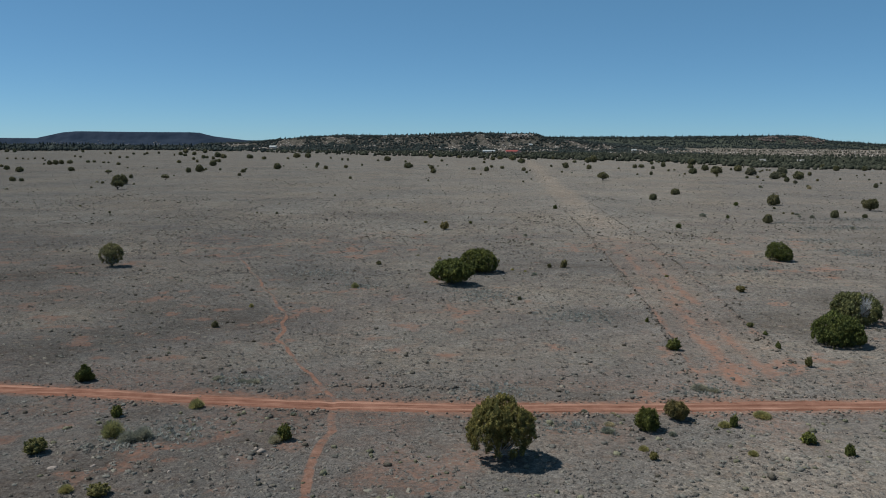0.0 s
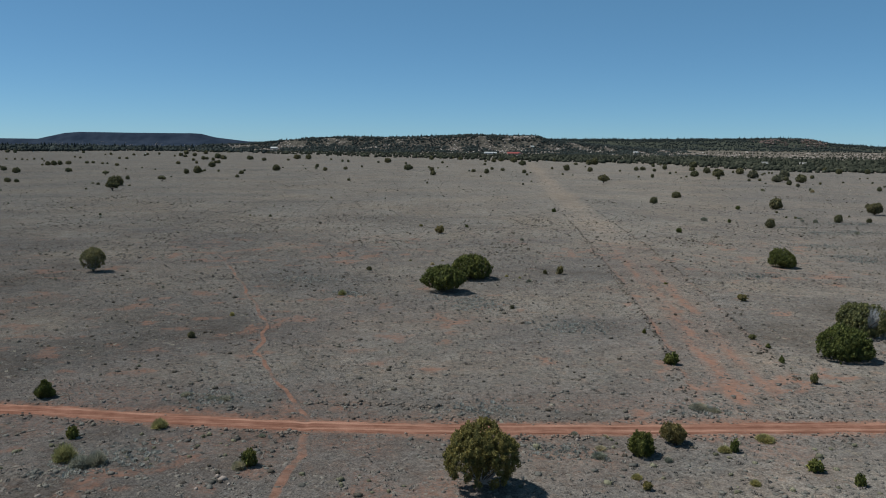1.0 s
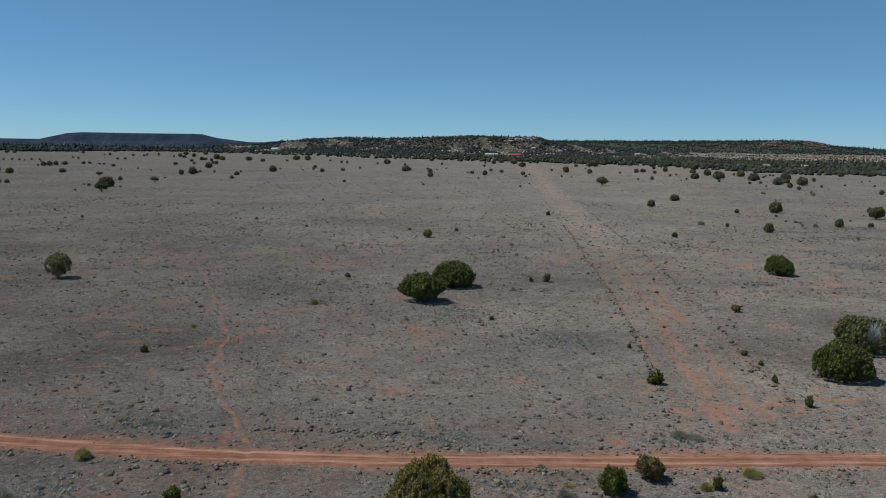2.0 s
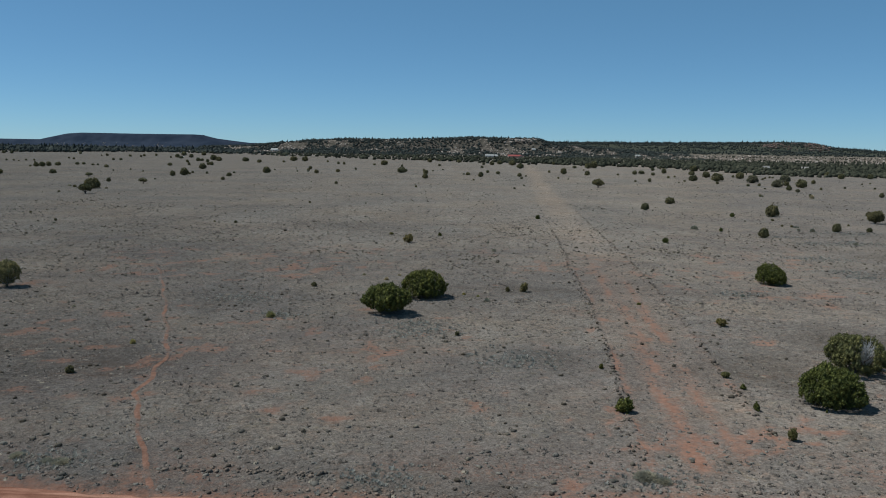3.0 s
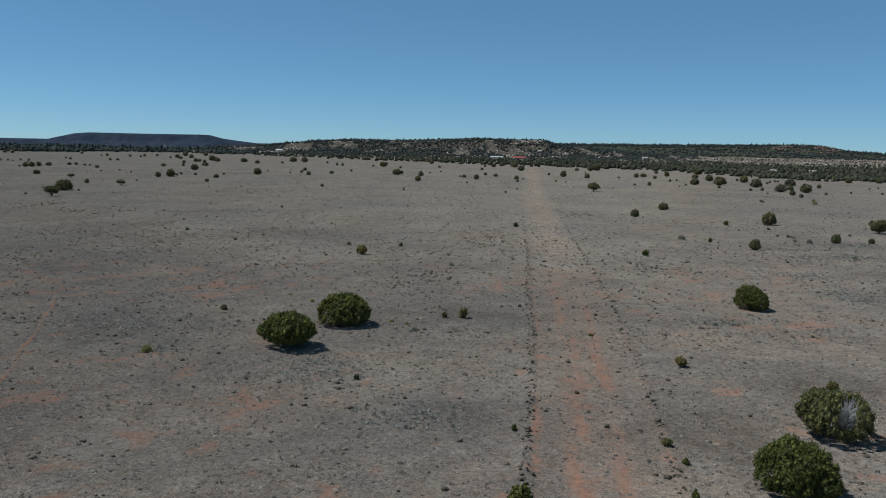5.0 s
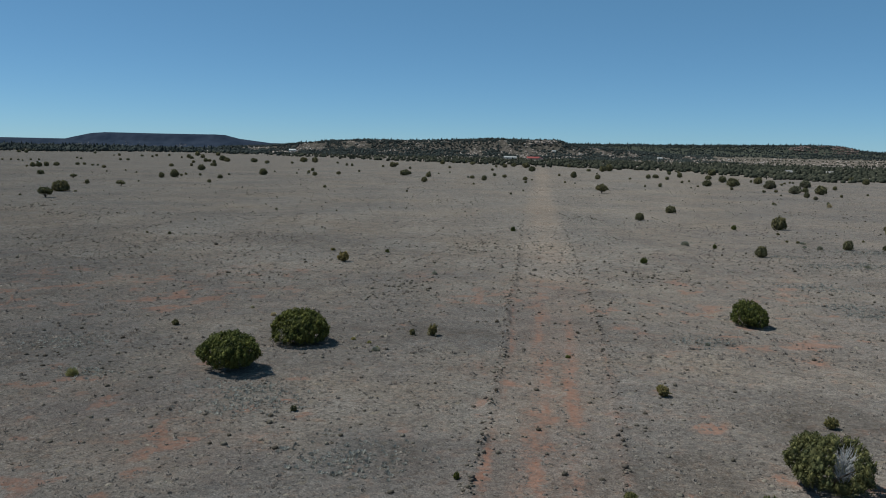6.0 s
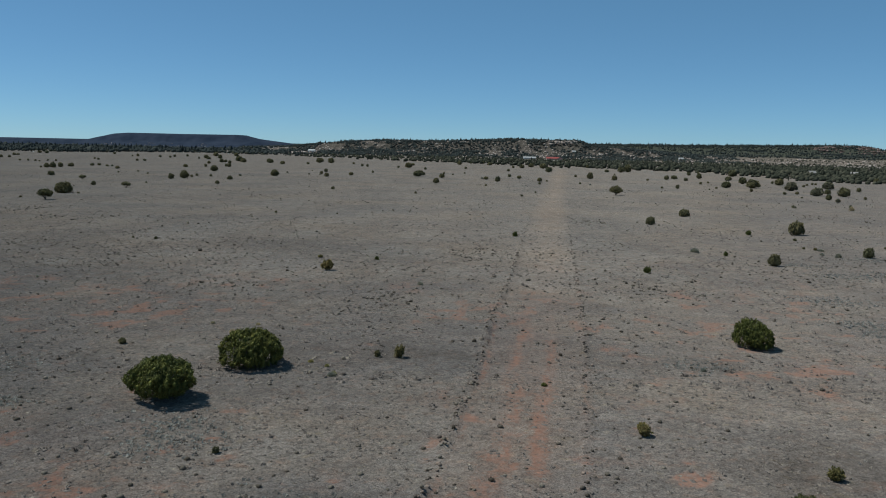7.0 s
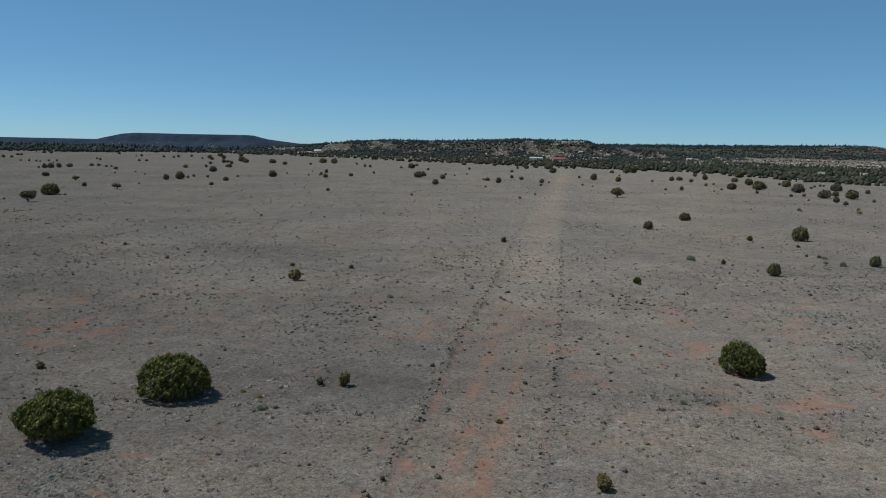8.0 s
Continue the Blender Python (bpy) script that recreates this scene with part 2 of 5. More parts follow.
def leaf_material(name, dark, light, tip, through_light=0.38):
    """Foliage: colour varies from spray to spray and over the crown."""
    mat, nt, bsdf = nodes_of(name)
    isl = nt.nodes.new("ShaderNodeNewGeometry").outputs["Random Per Island"]
    col = ramp(nt, isl, (0.0, dark), (0.6, light), (1.0, tip))
    patch = ramp(nt, noise_node(nt, 1.1, 3, 0.6), (0.3, (0.72, 0.78, 0.8)), (0.7, (1.25, 1.18, 1.0)))
    col = mixed(nt, 1.0, col, patch, "MULTIPLY")
    each = nt.nodes.new("ShaderNodeObjectInfo").outputs["Random"]
    col = mixed(nt, 1.0, col, ramp(nt, each, (0.0, (0.85, 0.9, 0.9)), (1.0, (1.15, 1.08, 1.0))), "MULTIPLY")
    nt.links.new(col, bsdf.inputs["Base Color"])
    bsdf.inputs["Roughness"].default_value = 0.75
    bsdf.inputs["Specular IOR Level"].default_value = 0.15
    see_through(nt, bsdf, col, through_light)
    return mat


def tint_material(name, *stops, roughness=0.95, thin=0.0):
    """Colour by the 'tint' of each tuft or stone, with grain."""
    mat, nt, bsdf = nodes_of(name)
    col = ramp(nt, attr(nt, "tint"), *stops)
    grain = ramp(nt, noise_node(nt, 7, 4, 0.7), (0.3, (0.75, 0.75, 0.75)), (0.7, (1.2, 1.2, 1.2)))
    col = mixed(nt, 1.0, col, grain, "MULTIPLY")
    nt.links.new(col, bsdf.inputs["Base Color"])
    bsdf.inputs["Roughness"].default_value = roughness
    bsdf.inputs["Specular IOR Level"].default_value = 0.0
    if thin:
        see_through(nt, bsdf, col, thin)
    return mat


def plain_material(name, a, b, scale=3.0, roughness=0.85, depth=0.02):
    mat, nt, bsdf = nodes_of(name)
    n = noise_node(nt, scale, 5, 0.65)
    nt.links.new(ramp(nt, n, (0.3, a), (0.7, b)), bsdf.inputs["Base Color"])
    bsdf.inputs["Roughness"].default_value = roughness
    bsdf.inputs["Specular IOR Level"].default_value = 0.0 if roughness > 0.9 else 0.4
    bump(nt, bsdf, noise_node(nt, scale * 4, 4, 0.7), 0.6, depth)
    return mat


def hill_material(name, k, wooded_above=None):
    """Wooded slopes: thin soil and bleached rock ledges between trees."""
    mat, nt, bsdf = nodes_of(name)
    soil = ramp(nt, noise_node(nt, 0.02, 6, 0.7), (0.36, (0.060, 0.056, 0.050)), (0.56, (0.100, 0.089, 0.081)), (0.72, (0.21, 0.180, 0.162)))
    led = ramp(nt, noise_node(nt, 0.09, 6, 0.75), (0.42, (0.6, 0.58, 0.56)), (0.62, (1.3, 1.22, 1.15)))
    col = mixed(nt, 1.0, soil, led, "MULTIPLY")
    if wooded_above is not None:
        col = mixed(nt, 1.0, col, (1.75, 1.7, 1.65), "MULTIPLY")
    col = mixed(nt, k, col, (0.05, 0.055, 0.035))
    if wooded_above is not None:
        sep = nt.nodes.new("ShaderNodeSeparateXYZ")
        nt.links.new(nt.nodes.new("ShaderNodeNewGeometry").outputs["Position"], sep.inputs[0])
        height = calc(nt, "ADD", sep.outputs[2], calc(nt, "MULTIPLY", noise_node(nt, 0.02, 4, 0.6), 6.0))
        litter = ramp(nt, calc(nt, "MULTIPLY", calc(nt, "SUBTRACT", height, wooded_above), 0.12), (0.0, (0, 0, 0)), (1.0, (0.96, 0.96, 0.96)))
        col = mixed(nt, litter, col, (0.046, 0.050, 0.038))
    nt.links.new(col, bsdf.inputs["Base Color"])
    bsdf.inputs["Roughness"].default_value = 0.95
    bsdf.inputs["Specular IOR Level"].default_value = 0.0
    bump(nt, bsdf, noise_node(nt, 0.12, 6, 0.7), 1.0, 3.0)
    return mat


GROUND = ground_material()
ROAD = road_material()
HILL = hill_material("rocky_slope", 0.15)
WOODED = hill_material("wooded_slope", 0.10, 5.0)
# blue cast of distance haze is put into this base colour
HAZED_FAR_WOOD = plain_material("far_woodland_hazed", (0.017, 0.024, 0.038), (0.034, 0.042, 0.060), 0.012, 0.95, 3.0)
JUNIPER = leaf_material("juniper_foliage", (0.058, 0.066, 0.023), (0.112, 0.119, 0.035), (0.185, 0.184, 0.052), 0.24)
OLIVE = leaf_material("olive_juniper_foliage", (0.092, 0.088, 0.038), (0.182, 0.165, 0.060), (0.300, 0.246, 0.094), 0.34)
# junipers out on the plain: greying by haze is mixed into the leaf colour
HAZED_JUNIPER = leaf_material("hazed_juniper_foliage", (0.068, 0.065, 0.039), (0.124, 0.117, 0.064), (0.180, 0.164, 0.092), 0.30)
PALE_JUNIPER = leaf_material("pale_juniper_foliage", (0.085, 0.082, 0.060), (0.15, 0.143, 0.103), (0.21, 0.195, 0.14))
OLIVE_SHRUB = leaf_material("olive_shrub_foliage", (0.090, 0.084, 0.038), (0.175, 0.158, 0.064), (0.265, 0.228, 0.100))
DUSTY = leaf_material("dusty_juniper_foliage", (0.070, 0.074, 0.036), (0.128, 0.128, 0.056), (0.190, 0.180, 0.080), 0.26)
SOFT_OLIVE = leaf_material("soft_olive_foliage", (0.105, 0.105, 0.062), (0.195, 0.190, 0.104), (0.285, 0.265, 0.150), 0.36)
SAGE = leaf_material("sage_foliage", (0.19, 0.186, 0.160), (0.30, 0.290, 0.250), (0.41, 0.392, 0.335), 0.5)
YELLOW = leaf_material("rabbitbrush_foliage", (0.20, 0.182, 0.082), (0.33, 0.30, 0.135), (0.45, 0.40, 0.19), 0.45)
BROWN_OLIVE = leaf_material("browned_juniper_foliage", (0.110, 0.092, 0.042), (0.215, 0.172, 0.076), (0.330, 0.255, 0.118), 0.34)
TAN = leaf_material("dry_brush_foliage", (0.28, 0.235, 0.165), (0.42, 0.36, 0.26), (0.54, 0.47, 0.34), 0.5)
DEAD = plain_material("bleached_dead_wood", (0.34, 0.335, 0.33), (0.55, 0.54, 0.53), 6.0, 0.95)
BARK = plain_material("juniper_bark", (0.075, 0.058, 0.045), (0.17, 0.14, 0.115), 8.0, 0.95)
GRASS = tint_material("dry_grass_tufts", (0.0, (0.15, 0.132, 0.113)), (0.45, (0.275, 0.245, 0.212)), (0.8, (0.38, 0.340, 0.290)), (1.0, (0.50, 0.435, 0.34)), thin=0.45)
SCRUB = tint_material("grey_scrub", (0.0, (0.095, 0.080, 0.062)), (0.5, (0.185, 0.162, 0.130)), (1.0, (0.29, 0.255, 0.205)), thin=0.4)
SAGE_DRIFT = tint_material("sage_drift", (0.0, (0.17, 0.165, 0.148)), (0.5, (0.29, 0.282, 0.252)), (1.0, (0.41, 0.395, 0.350)), thin=0.5)
CLOD = tint_material("dark_clods", (0.0, (0.08, 0.068, 0.056)), (0.5, (0.16, 0.132, 0.110)), (1.0, (0.28, 0.215, 0.17)), thin=0.2)
STONE = tint_material("sandstone", (0.0, (0.128, 0.100, 0.084)), (0.5, (0.30, 0.245, 0.208)), (1.0, (0.50, 0.43, 0.375)))
REDROCK = tint_material("red_sandstone", (0.0, (0.095, 0.063, 0.053)), (0.5, (0.155, 0.108, 0.092)), (1.0, (0.24, 0.18, 0.155)))
# both woods colours are lifted and cooled to imitate the air's haze
HAZED_WOODS = tint_material("hazed_tree_foliage", (0.0, (0.038, 0.042, 0.031)), (0.6, (0.063, 0.065, 0.047)), (1.0, (0.100, 0.097, 0.068)), thin=0.3)
HAZED_DARK_WOODS = tint_material("hazed_ridge_foliage", (0.0, (0.045, 0.053, 0.050)), (0.6, (0.059, 0.067, 0.062)), (1.0, (0.074, 0.081, 0.072)), thin=0.3)


# ---- mesh helpers ----
def mesh_object(name, verts, faces, material, parent=None, values=None, label=""):
    """Links arrays as one mesh; values: point attributes by name."""
    me = bpy.data.meshes.new(name)
    verts = np.asarray(verts, np.float32)
    if isinstance(faces, np.ndarray):
        n, k = faces.shape
        used = np.ones((n, k), bool)
        used[:, 3:] = faces[:, 3:] != faces[:, 2:3]      # a triangle repeats its last corner
        size = used.sum(1)
        me.vertices.add(len(verts))
        me.vertices.foreach_set("co", verts.ravel())
        me.loops.add(int(size.sum()))
        me.loops.foreach_set("vertex_index", faces[used].astype(np.int32))
        me.polygons.add(n)
        me.polygons.foreach_set("loop_start", (np.cumsum(size) - size).astype(np.int32))
        me.update(calc_edges=True)
    else:
        me.from_pydata([tuple(v) for v in verts], [], faces)
    for key, data in (values or {}).items():
        a = me.attributes.new(key, "FLOAT", "POINT")
        a.data.foreach_set("value", np.asarray(data, np.float32))
    me.materials.append(material)
    ob = new(name, me)
    if parent is not None:
        ob.parent = parent
    if label:
        ob["label"] = label
    return ob


def part(name, bm, material, parent=None, label=""):
    me = bpy.data.meshes.new(name)
    bm.to_mesh(me)
    bm.free()
    me.materials.append(material)
    ob = new(name, me)
    if parent is not None:
        ob.parent = parent
    if label:
        ob["label"] = label
    return ob


def axis_lines(lo, hi, step, far_lo, far_hi, grow=1.14):
    """Grid lines: even between lo and hi, then ever wider out to the far ends."""
    mid = list(np.arange(lo, hi + step / 2, step))
    up, s = [], step
    while (up[-1] if up else mid[-1]) < far_hi:
        s *= grow
        up.append((up[-1] if up else mid[-1]) + s)
    down, s = [], step
    while (down[-1] if down else mid[0]) > far_lo:
        s *= grow
        down.append((down[-1] if down else mid[0]) - s)
    return np.array(down[::-1] + mid + up)


def sheet_faces(nx, ny):
    i = np.arange(nx * ny).reshape(ny, nx)
    return np.stack([i[:-1, :-1], i[:-1, 1:], i[1:, 1:], i[1:, :-1]], -1).reshape(-1, 4)


# ---- ground ----
gx = axis_lines(-48, 78, 0.44, -4800, 4800)
gy = axis_lines(36, 150, 0.44, -4800, 4800)
GX, GY = np.meshgrid(gx, gy)
fx, fy = GX.ravel(), GY.ravel()
ground = mesh_object("ground", np.stack([fx, fy, ground_z(fx, fy)], 1), sheet_faces(len(gx), len(gy)), GROUND, values={"soil": soil_mask(fx, fy), "strip": strip_mask(fx, fy), "drift": grass_tone_at(fx, fy)})
tagged(ground, "dry grey-brown grassland plain with patches of bare red soil", "ground", kind="structure")
ground.data.shade_smooth()


# ---- dirt road ----
def build_road():
    xs = np.arange(-200, 200, 0.28)
    across = np.linspace(-1, 1, 21)
    S, A = np.meshgrid(xs, across)
    half = 1.02 + 0.50 * (fbm(S, 0 * S + 3 * np.sign(A), 2.2, 9) - 0.5) + 0.3 * (fbm(S, 0 * S + 9, 14, 2) - 0.5) + 0.45 * (fbm(S, 0 * S + 7 * np.sign(A), 0.8, 4) - 0.5)
    Y = road_y(S) + A * half
    side = A * half - 0.25 * (fbm(S, 0 * S + 5, 9, 3) - 0.5)
    lane = np.exp(-((np.abs(side) - 0.50) / 0.20) ** 2)
    streak = smooth(0.30, 0.62, fbm(S * 0.25, Y * 2.4, 0.9, 5))
    rim = smooth(0.75, 1.0, np.abs(A))
    Z = ground_z(S, Y) + 0.07 - 0.05 * lane - 0.095 * rim + 0.03 * (fbm(S, Y, 0.8, 6) - 0.5)
    ob = mesh_object("road", np.stack([S.ravel(), Y.ravel(), Z.ravel()], 1), sheet_faces(len(xs), len(across)), ROAD, values={"lane": (lane * (0.12 + 0.88 * streak) * (1 - rim)).ravel()})
    ob.data.shade_smooth()
    return tagged(ob, "narrow red dirt road with two pale wheel tracks", "road", kind="structure")


build_road()


def build_trail(name, label, line, y0, y1, half, worn, fade):
    ys = np.arange(y0, y1, 0.2)
    across = np.linspace(-1, 1, 11)
    S, A = np.meshgrid(ys, across)
    X = line(S) + A * half
    ends = smooth(y0, y0 + 1.5, S) * (1 - smooth(y1 - 1.5, y1, S))
    Z = ground_z(X, S) - 0.06 + 0.13 * ends - 0.09 * np.abs(A) ** 2
    core = worn * (0.55 + 0.45 * smooth(0.34, 0.62, fbm(S, 0 * S, 1.6, 9))) * (1 - fade * smooth(y1 - 45, y1, S))
    edge = 0.30 + 0.35 * fbm(S, 0 * S + 5 * np.sign(A), 1.1, 4)
    soil = np.maximum(core * (1 - smooth(edge - 0.18, edge + 0.22, np.abs(A))), soil_mask(X, S) * 0.8)
    ob = mesh_object(name, np.stack([X.ravel(), S.ravel(), Z.ravel()], 1), sheet_faces(len(ys), len(across)), GROUND, values={"soil": soil.ravel(), "strip": 0 * X.ravel(), "drift": grass_tone_at(X.ravel(), S.ravel())})
    ob.data.shade_smooth()
    return tagged(ob, label, "trail", kind="structure")


build_trail("trail", "narrow red foot trail worn through the dry grass", trail_x, 55.9, 140, 0.42, 0.86, 0.35)
build_trail("trail", "red foot trail meeting the dirt road", trail_x, 30, 54.0, 0.60, 1.0, 0.0)


# ---- hills and far woods ----
def profile(u, us, hs):
    return np.interp(u, us, hs)


def build_hill(name, label, us, hs, foot, crest, back, material, rough, seed, ledge=0.0):
    """A long hill: its crest line over the bearing u (x over y), rising from foot to crest and level behind."""
    u = np.linspace(us[0], us[-1], 300)
    y = np.concatenate([np.linspace(foot, crest, 36), np.linspace(crest, back, 8)[1:]])
    U, Y = np.meshgrid(u, y)
    X = U * crest + (U * 0.35) * (Y - crest)
    k = np.clip((Y - foot) / (crest - foot), 0, 1)
    wob = fbm(X, Y, 160, seed, 4) - 0.5
    k = np.clip(k + 0.35 * wob * np.sin(np.pi * k), 0, 1)
    rise = 0.55 * smooth(0, 1, k) + 0.45 * smooth(0.62, 0.94, k) if ledge else smooth(0, 1, k)
    H = profile(U, us, hs)
    base = -0.0037 * (foot - 130) - 1.0
    Z = base + (H - base) * rise + rough * (fbm(X, Y, 60, seed + 2, 4) - 0.5) * np.sin(np.pi * np.clip(k, 0.02, 1)) - 0.3
    ob = mesh_object(name, np.stack([X.ravel(), Y.ravel(), Z.ravel()], 1), sheet_faces(len(u), len(y)), material)
    ob.data.shade_smooth()
    tagged(ob, label, "hill", kind="structure")
    return X, Y, Z, k, U


CENTRE_U = [-0.30, -0.25, -0.20, -0.16, -0.13, -0.06, -0.02, 0.033, 0.08, 0.116, 0.124, 0.15, 0.22, 0.30]
CENTRE_H = [4, 9, 20, 29, 33, 34, 37, 44, 43, 43, 33, 25, 14, 2]
RIGHT_U = [0.05, 0.09, 0.15, 0.22, 0.29, 0.355, 0.405, 0.446, 0.468, 0.505, 0.55, 0.62, 0.8]
RIGHT_H = [12, 30, 36, 38, 40, 45, 49, 49, 35, 25, 19, 14, 8]
MESA_U = [-0.53, -0.505, -0.49, -0.472, -0.455, -0.38, -0.314, -0.309, -0.296, -0.272, -0.24]
MESA_H = [16, 20, 35, 52, 58, 57, 58, 52, 39, 27, 12]
hill_c = build_hill("hill_centre", "low rocky hill with bleached ledges and scattered junipers", CENTRE_U, CENTRE_H, 2080, 2500, 2800, HILL, 8, 1, 1.0)
hill_r = build_hill("hill_east", "long dark wooded ridge with a red cliff near its end", RIGHT_U, RIGHT_H, 2000, 3050, 3400, WOODED, 6, 4, 1.0)
hill_m = build_hill("mesa", "distant flat-topped dark wooded mesa", MESA_U, MESA_H, 3900, 4250, 4500, HAZED_FAR_WOOD, 12, 7, 1.0)
hill_f = build_hill("far_ridge", "faint low dark ridge on the horizon", [-0.95, -0.7, -0.5, -0.3, -0.1, 0.2, 0.5, 0.7, 0.95], [19, 20, 20, 19, 17, 14, 16, 17, 16], 4400, 4600, 4780, HAZED_FAR_WOOD, 4, 9)


# ---- scattered growth and stones, built as arrays ----
def scatter(proto_v, proto_f, px, py, pz, sx, sz, turn, rnd, squash=None):
    """One array of copies of a small shape."""
    n, k = len(px), len(proto_v)
    c, s = np.cos(turn)[:, None], np.sin(turn)[:, None]
    vx, vy, vz = proto_v[:, 0][None], proto_v[:, 1][None], proto_v[:, 2][None]
    q = np.ones(n) if squash is None else squash
    X = (vx * c - vy * q[:, None] * s) * sx[:, None] + px[:, None]
    Y = (vx * s + vy * q[:, None] * c) * sx[:, None] + py[:, None]
    Z = vz * sz[:, None] + pz[:, None]
    V = np.stack([X, Y, Z], -1).reshape(-1, 3)
    Fc = (proto_f[None] + (np.arange(n) * k)[:, None, None]).reshape(-1, proto_f.shape[1])
    return V, Fc, np.repeat(rnd, k)


def joined(chunks):
    vs, fs, ts, off = [], [], [], 0
    for v, f, t in chunks:
        vs.append(v)
        fs.append(f + off)
        ts.append(t)
        off += len(v)
    return np.concatenate(vs), np.concatenate(fs), np.concatenate(ts)


def tuft_shape(seed, blades=8):
    """Bunch of grass: narrow blades fanning out from a foot, about 1 wide and 1 high."""
    r = np.random.RandomState(seed)
    v, f = [], []
    for b in range(blades):
        a = 2 * math.pi * (b + r.rand() * 0.8) / blades
        foot = np.array([math.cos(a), math.sin(a), 0]) * (0.05 + 0.22 * r.rand())
        side = np.array([-math.sin(a), math.cos(a), 0]) * (0.10 + 0.08 * r.rand())
        tip = np.array([math.cos(a), math.sin(a), 0]) * (0.25 + 0.3 * r.rand()) + np.array([0, 0, 0.55 + 0.45 * r.rand()])
        i = len(v)
        v += [foot - side, foot + side, tip]
        f.append((i, i + 1, i + 2))
    return np.array(v), np.array(f)


def mound_shape(seed, blades=16):
    """Low spiky cushion of leaves, about 1 wide and 1 high."""
    r = np.random.RandomState(seed)
    v, f = [], []
    for b in range(blades):
        a = 6.283 * r.rand()
        out = np.array([math.cos(a), math.sin(a), 0])
        q = math.sqrt(r.rand())
        foot = out * 0.34 * q
        side = np.array([-math.sin(a), math.cos(a), 0]) * (0.08 + 0.08 * r.rand())
        tip = foot + out * (0.10 + 0.16 * r.rand()) + np.array([0, 0, (1.0 - 0.65 * q * q) * (0.75 + 0.4 * r.rand())])
        i = len(v)
        v += [foot - side, foot + side, tip]
        f.append((i, i + 1, i + 2))
    return np.array(v), np.array(f)


def bushlet_shape(seed, blades=12):
    """Low rounded bushlet: a ragged mass with short twigs standing out of it, about 1 wide and 1 high."""
    v, f = lump_shape(seed, -0.25, 0.5, 1)
    v = v * np.array([0.82, 0.82, 0.78])
    tv, tf = mound_shape(seed, blades)
    return np.concatenate([v, tv * np.array([1.15, 1.15, 0.95])]), np.concatenate([f, tf + len(v)])


def lump_shape(seed, cut=-0.25, spike=0.45, level=2):
    """Ragged rounded clump or stone standing on its flat foot, about 1 wide and 1 high."""
    bm = bmesh.new()
    bmesh.ops.create_icosphere(bm, subdivisions=level, radius=0.5)
    r = random.Random(seed)
    off = Vector((r.uniform(-50, 50), r.uniform(-50, 50), r.uniform(-50, 50)))
    for v in bm.verts:
        n = noise.noise(v.co * 3.1 + off) * spike + (r.random() - 0.5) * spike * 0.55
        v.co *= 1 + n
        v.co.z = max(v.co.z, cut)
        v.co.z = (v.co.z - cut) / (0.5 - cut)
    vs = np.array([v.co[:] for v in bm.verts])
    fs = np.array([[v.index for v in f.verts] for f in bm.faces])
    bm.free()
    return vs, fs


def pine_shape(seed):
    """Narrow ragged crown of a far pine, about 1 wide and 1 high."""
    r = np.random.RandomState(seed)
    rings = [(0.0, 0.07), (0.18, 0.44), (0.52, 0.36), (1.0, 0.02)]
    v, f, m = [], [], 4
    for z, w in rings:
        for k in range(m):
            a = 2 * math.pi * k / m
            q = w * (0.65 + 0.7 * r.rand())
            v.append((q * math.cos(a), q * math.sin(a), z + 0.05 * (r.rand() - 0.5)))
    for i in range(len(rings) - 1):
        for k in range(m):
            a, b = i * m + k, i * m + (k + 1) % m
            f += [(a, b, b + m), (a, b + m, a + m)]
    return np.array(v), np.array(f)


def plain_places(r, count, thick, fall):
    """Places over the plain, even near the road and ever thinner with distance."""
    y = 37 + 563 * r.rand(count * 6) ** 1.5
    x = r.uniform(-0.62, 0.62, len(y)) * (y + 55) + 18
    weight = np.minimum(1.0, (fall / y) ** 1.9) * (y + 55) * np.sqrt((y - 36) / 563) * thick
    keep = r.rand(len(y)) < weight / weight.max()
    return x[keep][:count], y[keep][:count]


def grass_tufts(count, size, seed):
    r = np.random.RandomState(seed)
    px, py = plain_places(r, count, 1.0, 95)
    keep = (fbm(px, py, 3.5, seed, 3) + 0.6 * (fbm(px, py, 0.9, seed + 5, 2) - 0.5) > 0.40 + 0.25 * (r.rand(len(px)) - 0.5))
    keep &= soil_mask(px, py) < 0.25 + 0.5 * r.rand(len(px))
    keep &= strip_mask(px, py) < 0.55 + 0.6 * r.rand(len(px))
    keep &= np.abs(py - road_y(px)) > 1.05 + 0.5 * r.rand(len(px))
    px, py = px[keep], py[keep]
    n = len(px)
    sx = size * (0.55 + 0.95 * r.rand(n) ** 2) * (1 + 0.9 * smooth(100, 400, py))
    sz = sx * (0.30 + 0.30 * r.rand(n))
    tint = np.clip(0.45 + 0.7 * (fbm(px, py, 6, seed + 1) - 0.5) + 0.24 * r.randn(n), 0, 1)
    kind = r.randint(0, 5, n)
    pz = ground_z(px, py) - 0.02
    chunks = []
    for k in range(5):
        m = kind == k
        v, f = tuft_shape(seed * 7 + k, 7)
        chunks.append(scatter(v, f, px[m], py[m], pz[m], sx[m], sz[m], r.uniform(0, 6.28, m.sum()), tint[m]))
    v, f, t = joined(chunks)
    ob = mesh_object("grass_tufts", v, f, GRASS, values={"tint": t})
    return tagged(ob, "wispy bunches of dry tan grass over the plain", "grass", kind="stuff")


grass_tufts(16000, 0.34, 2)


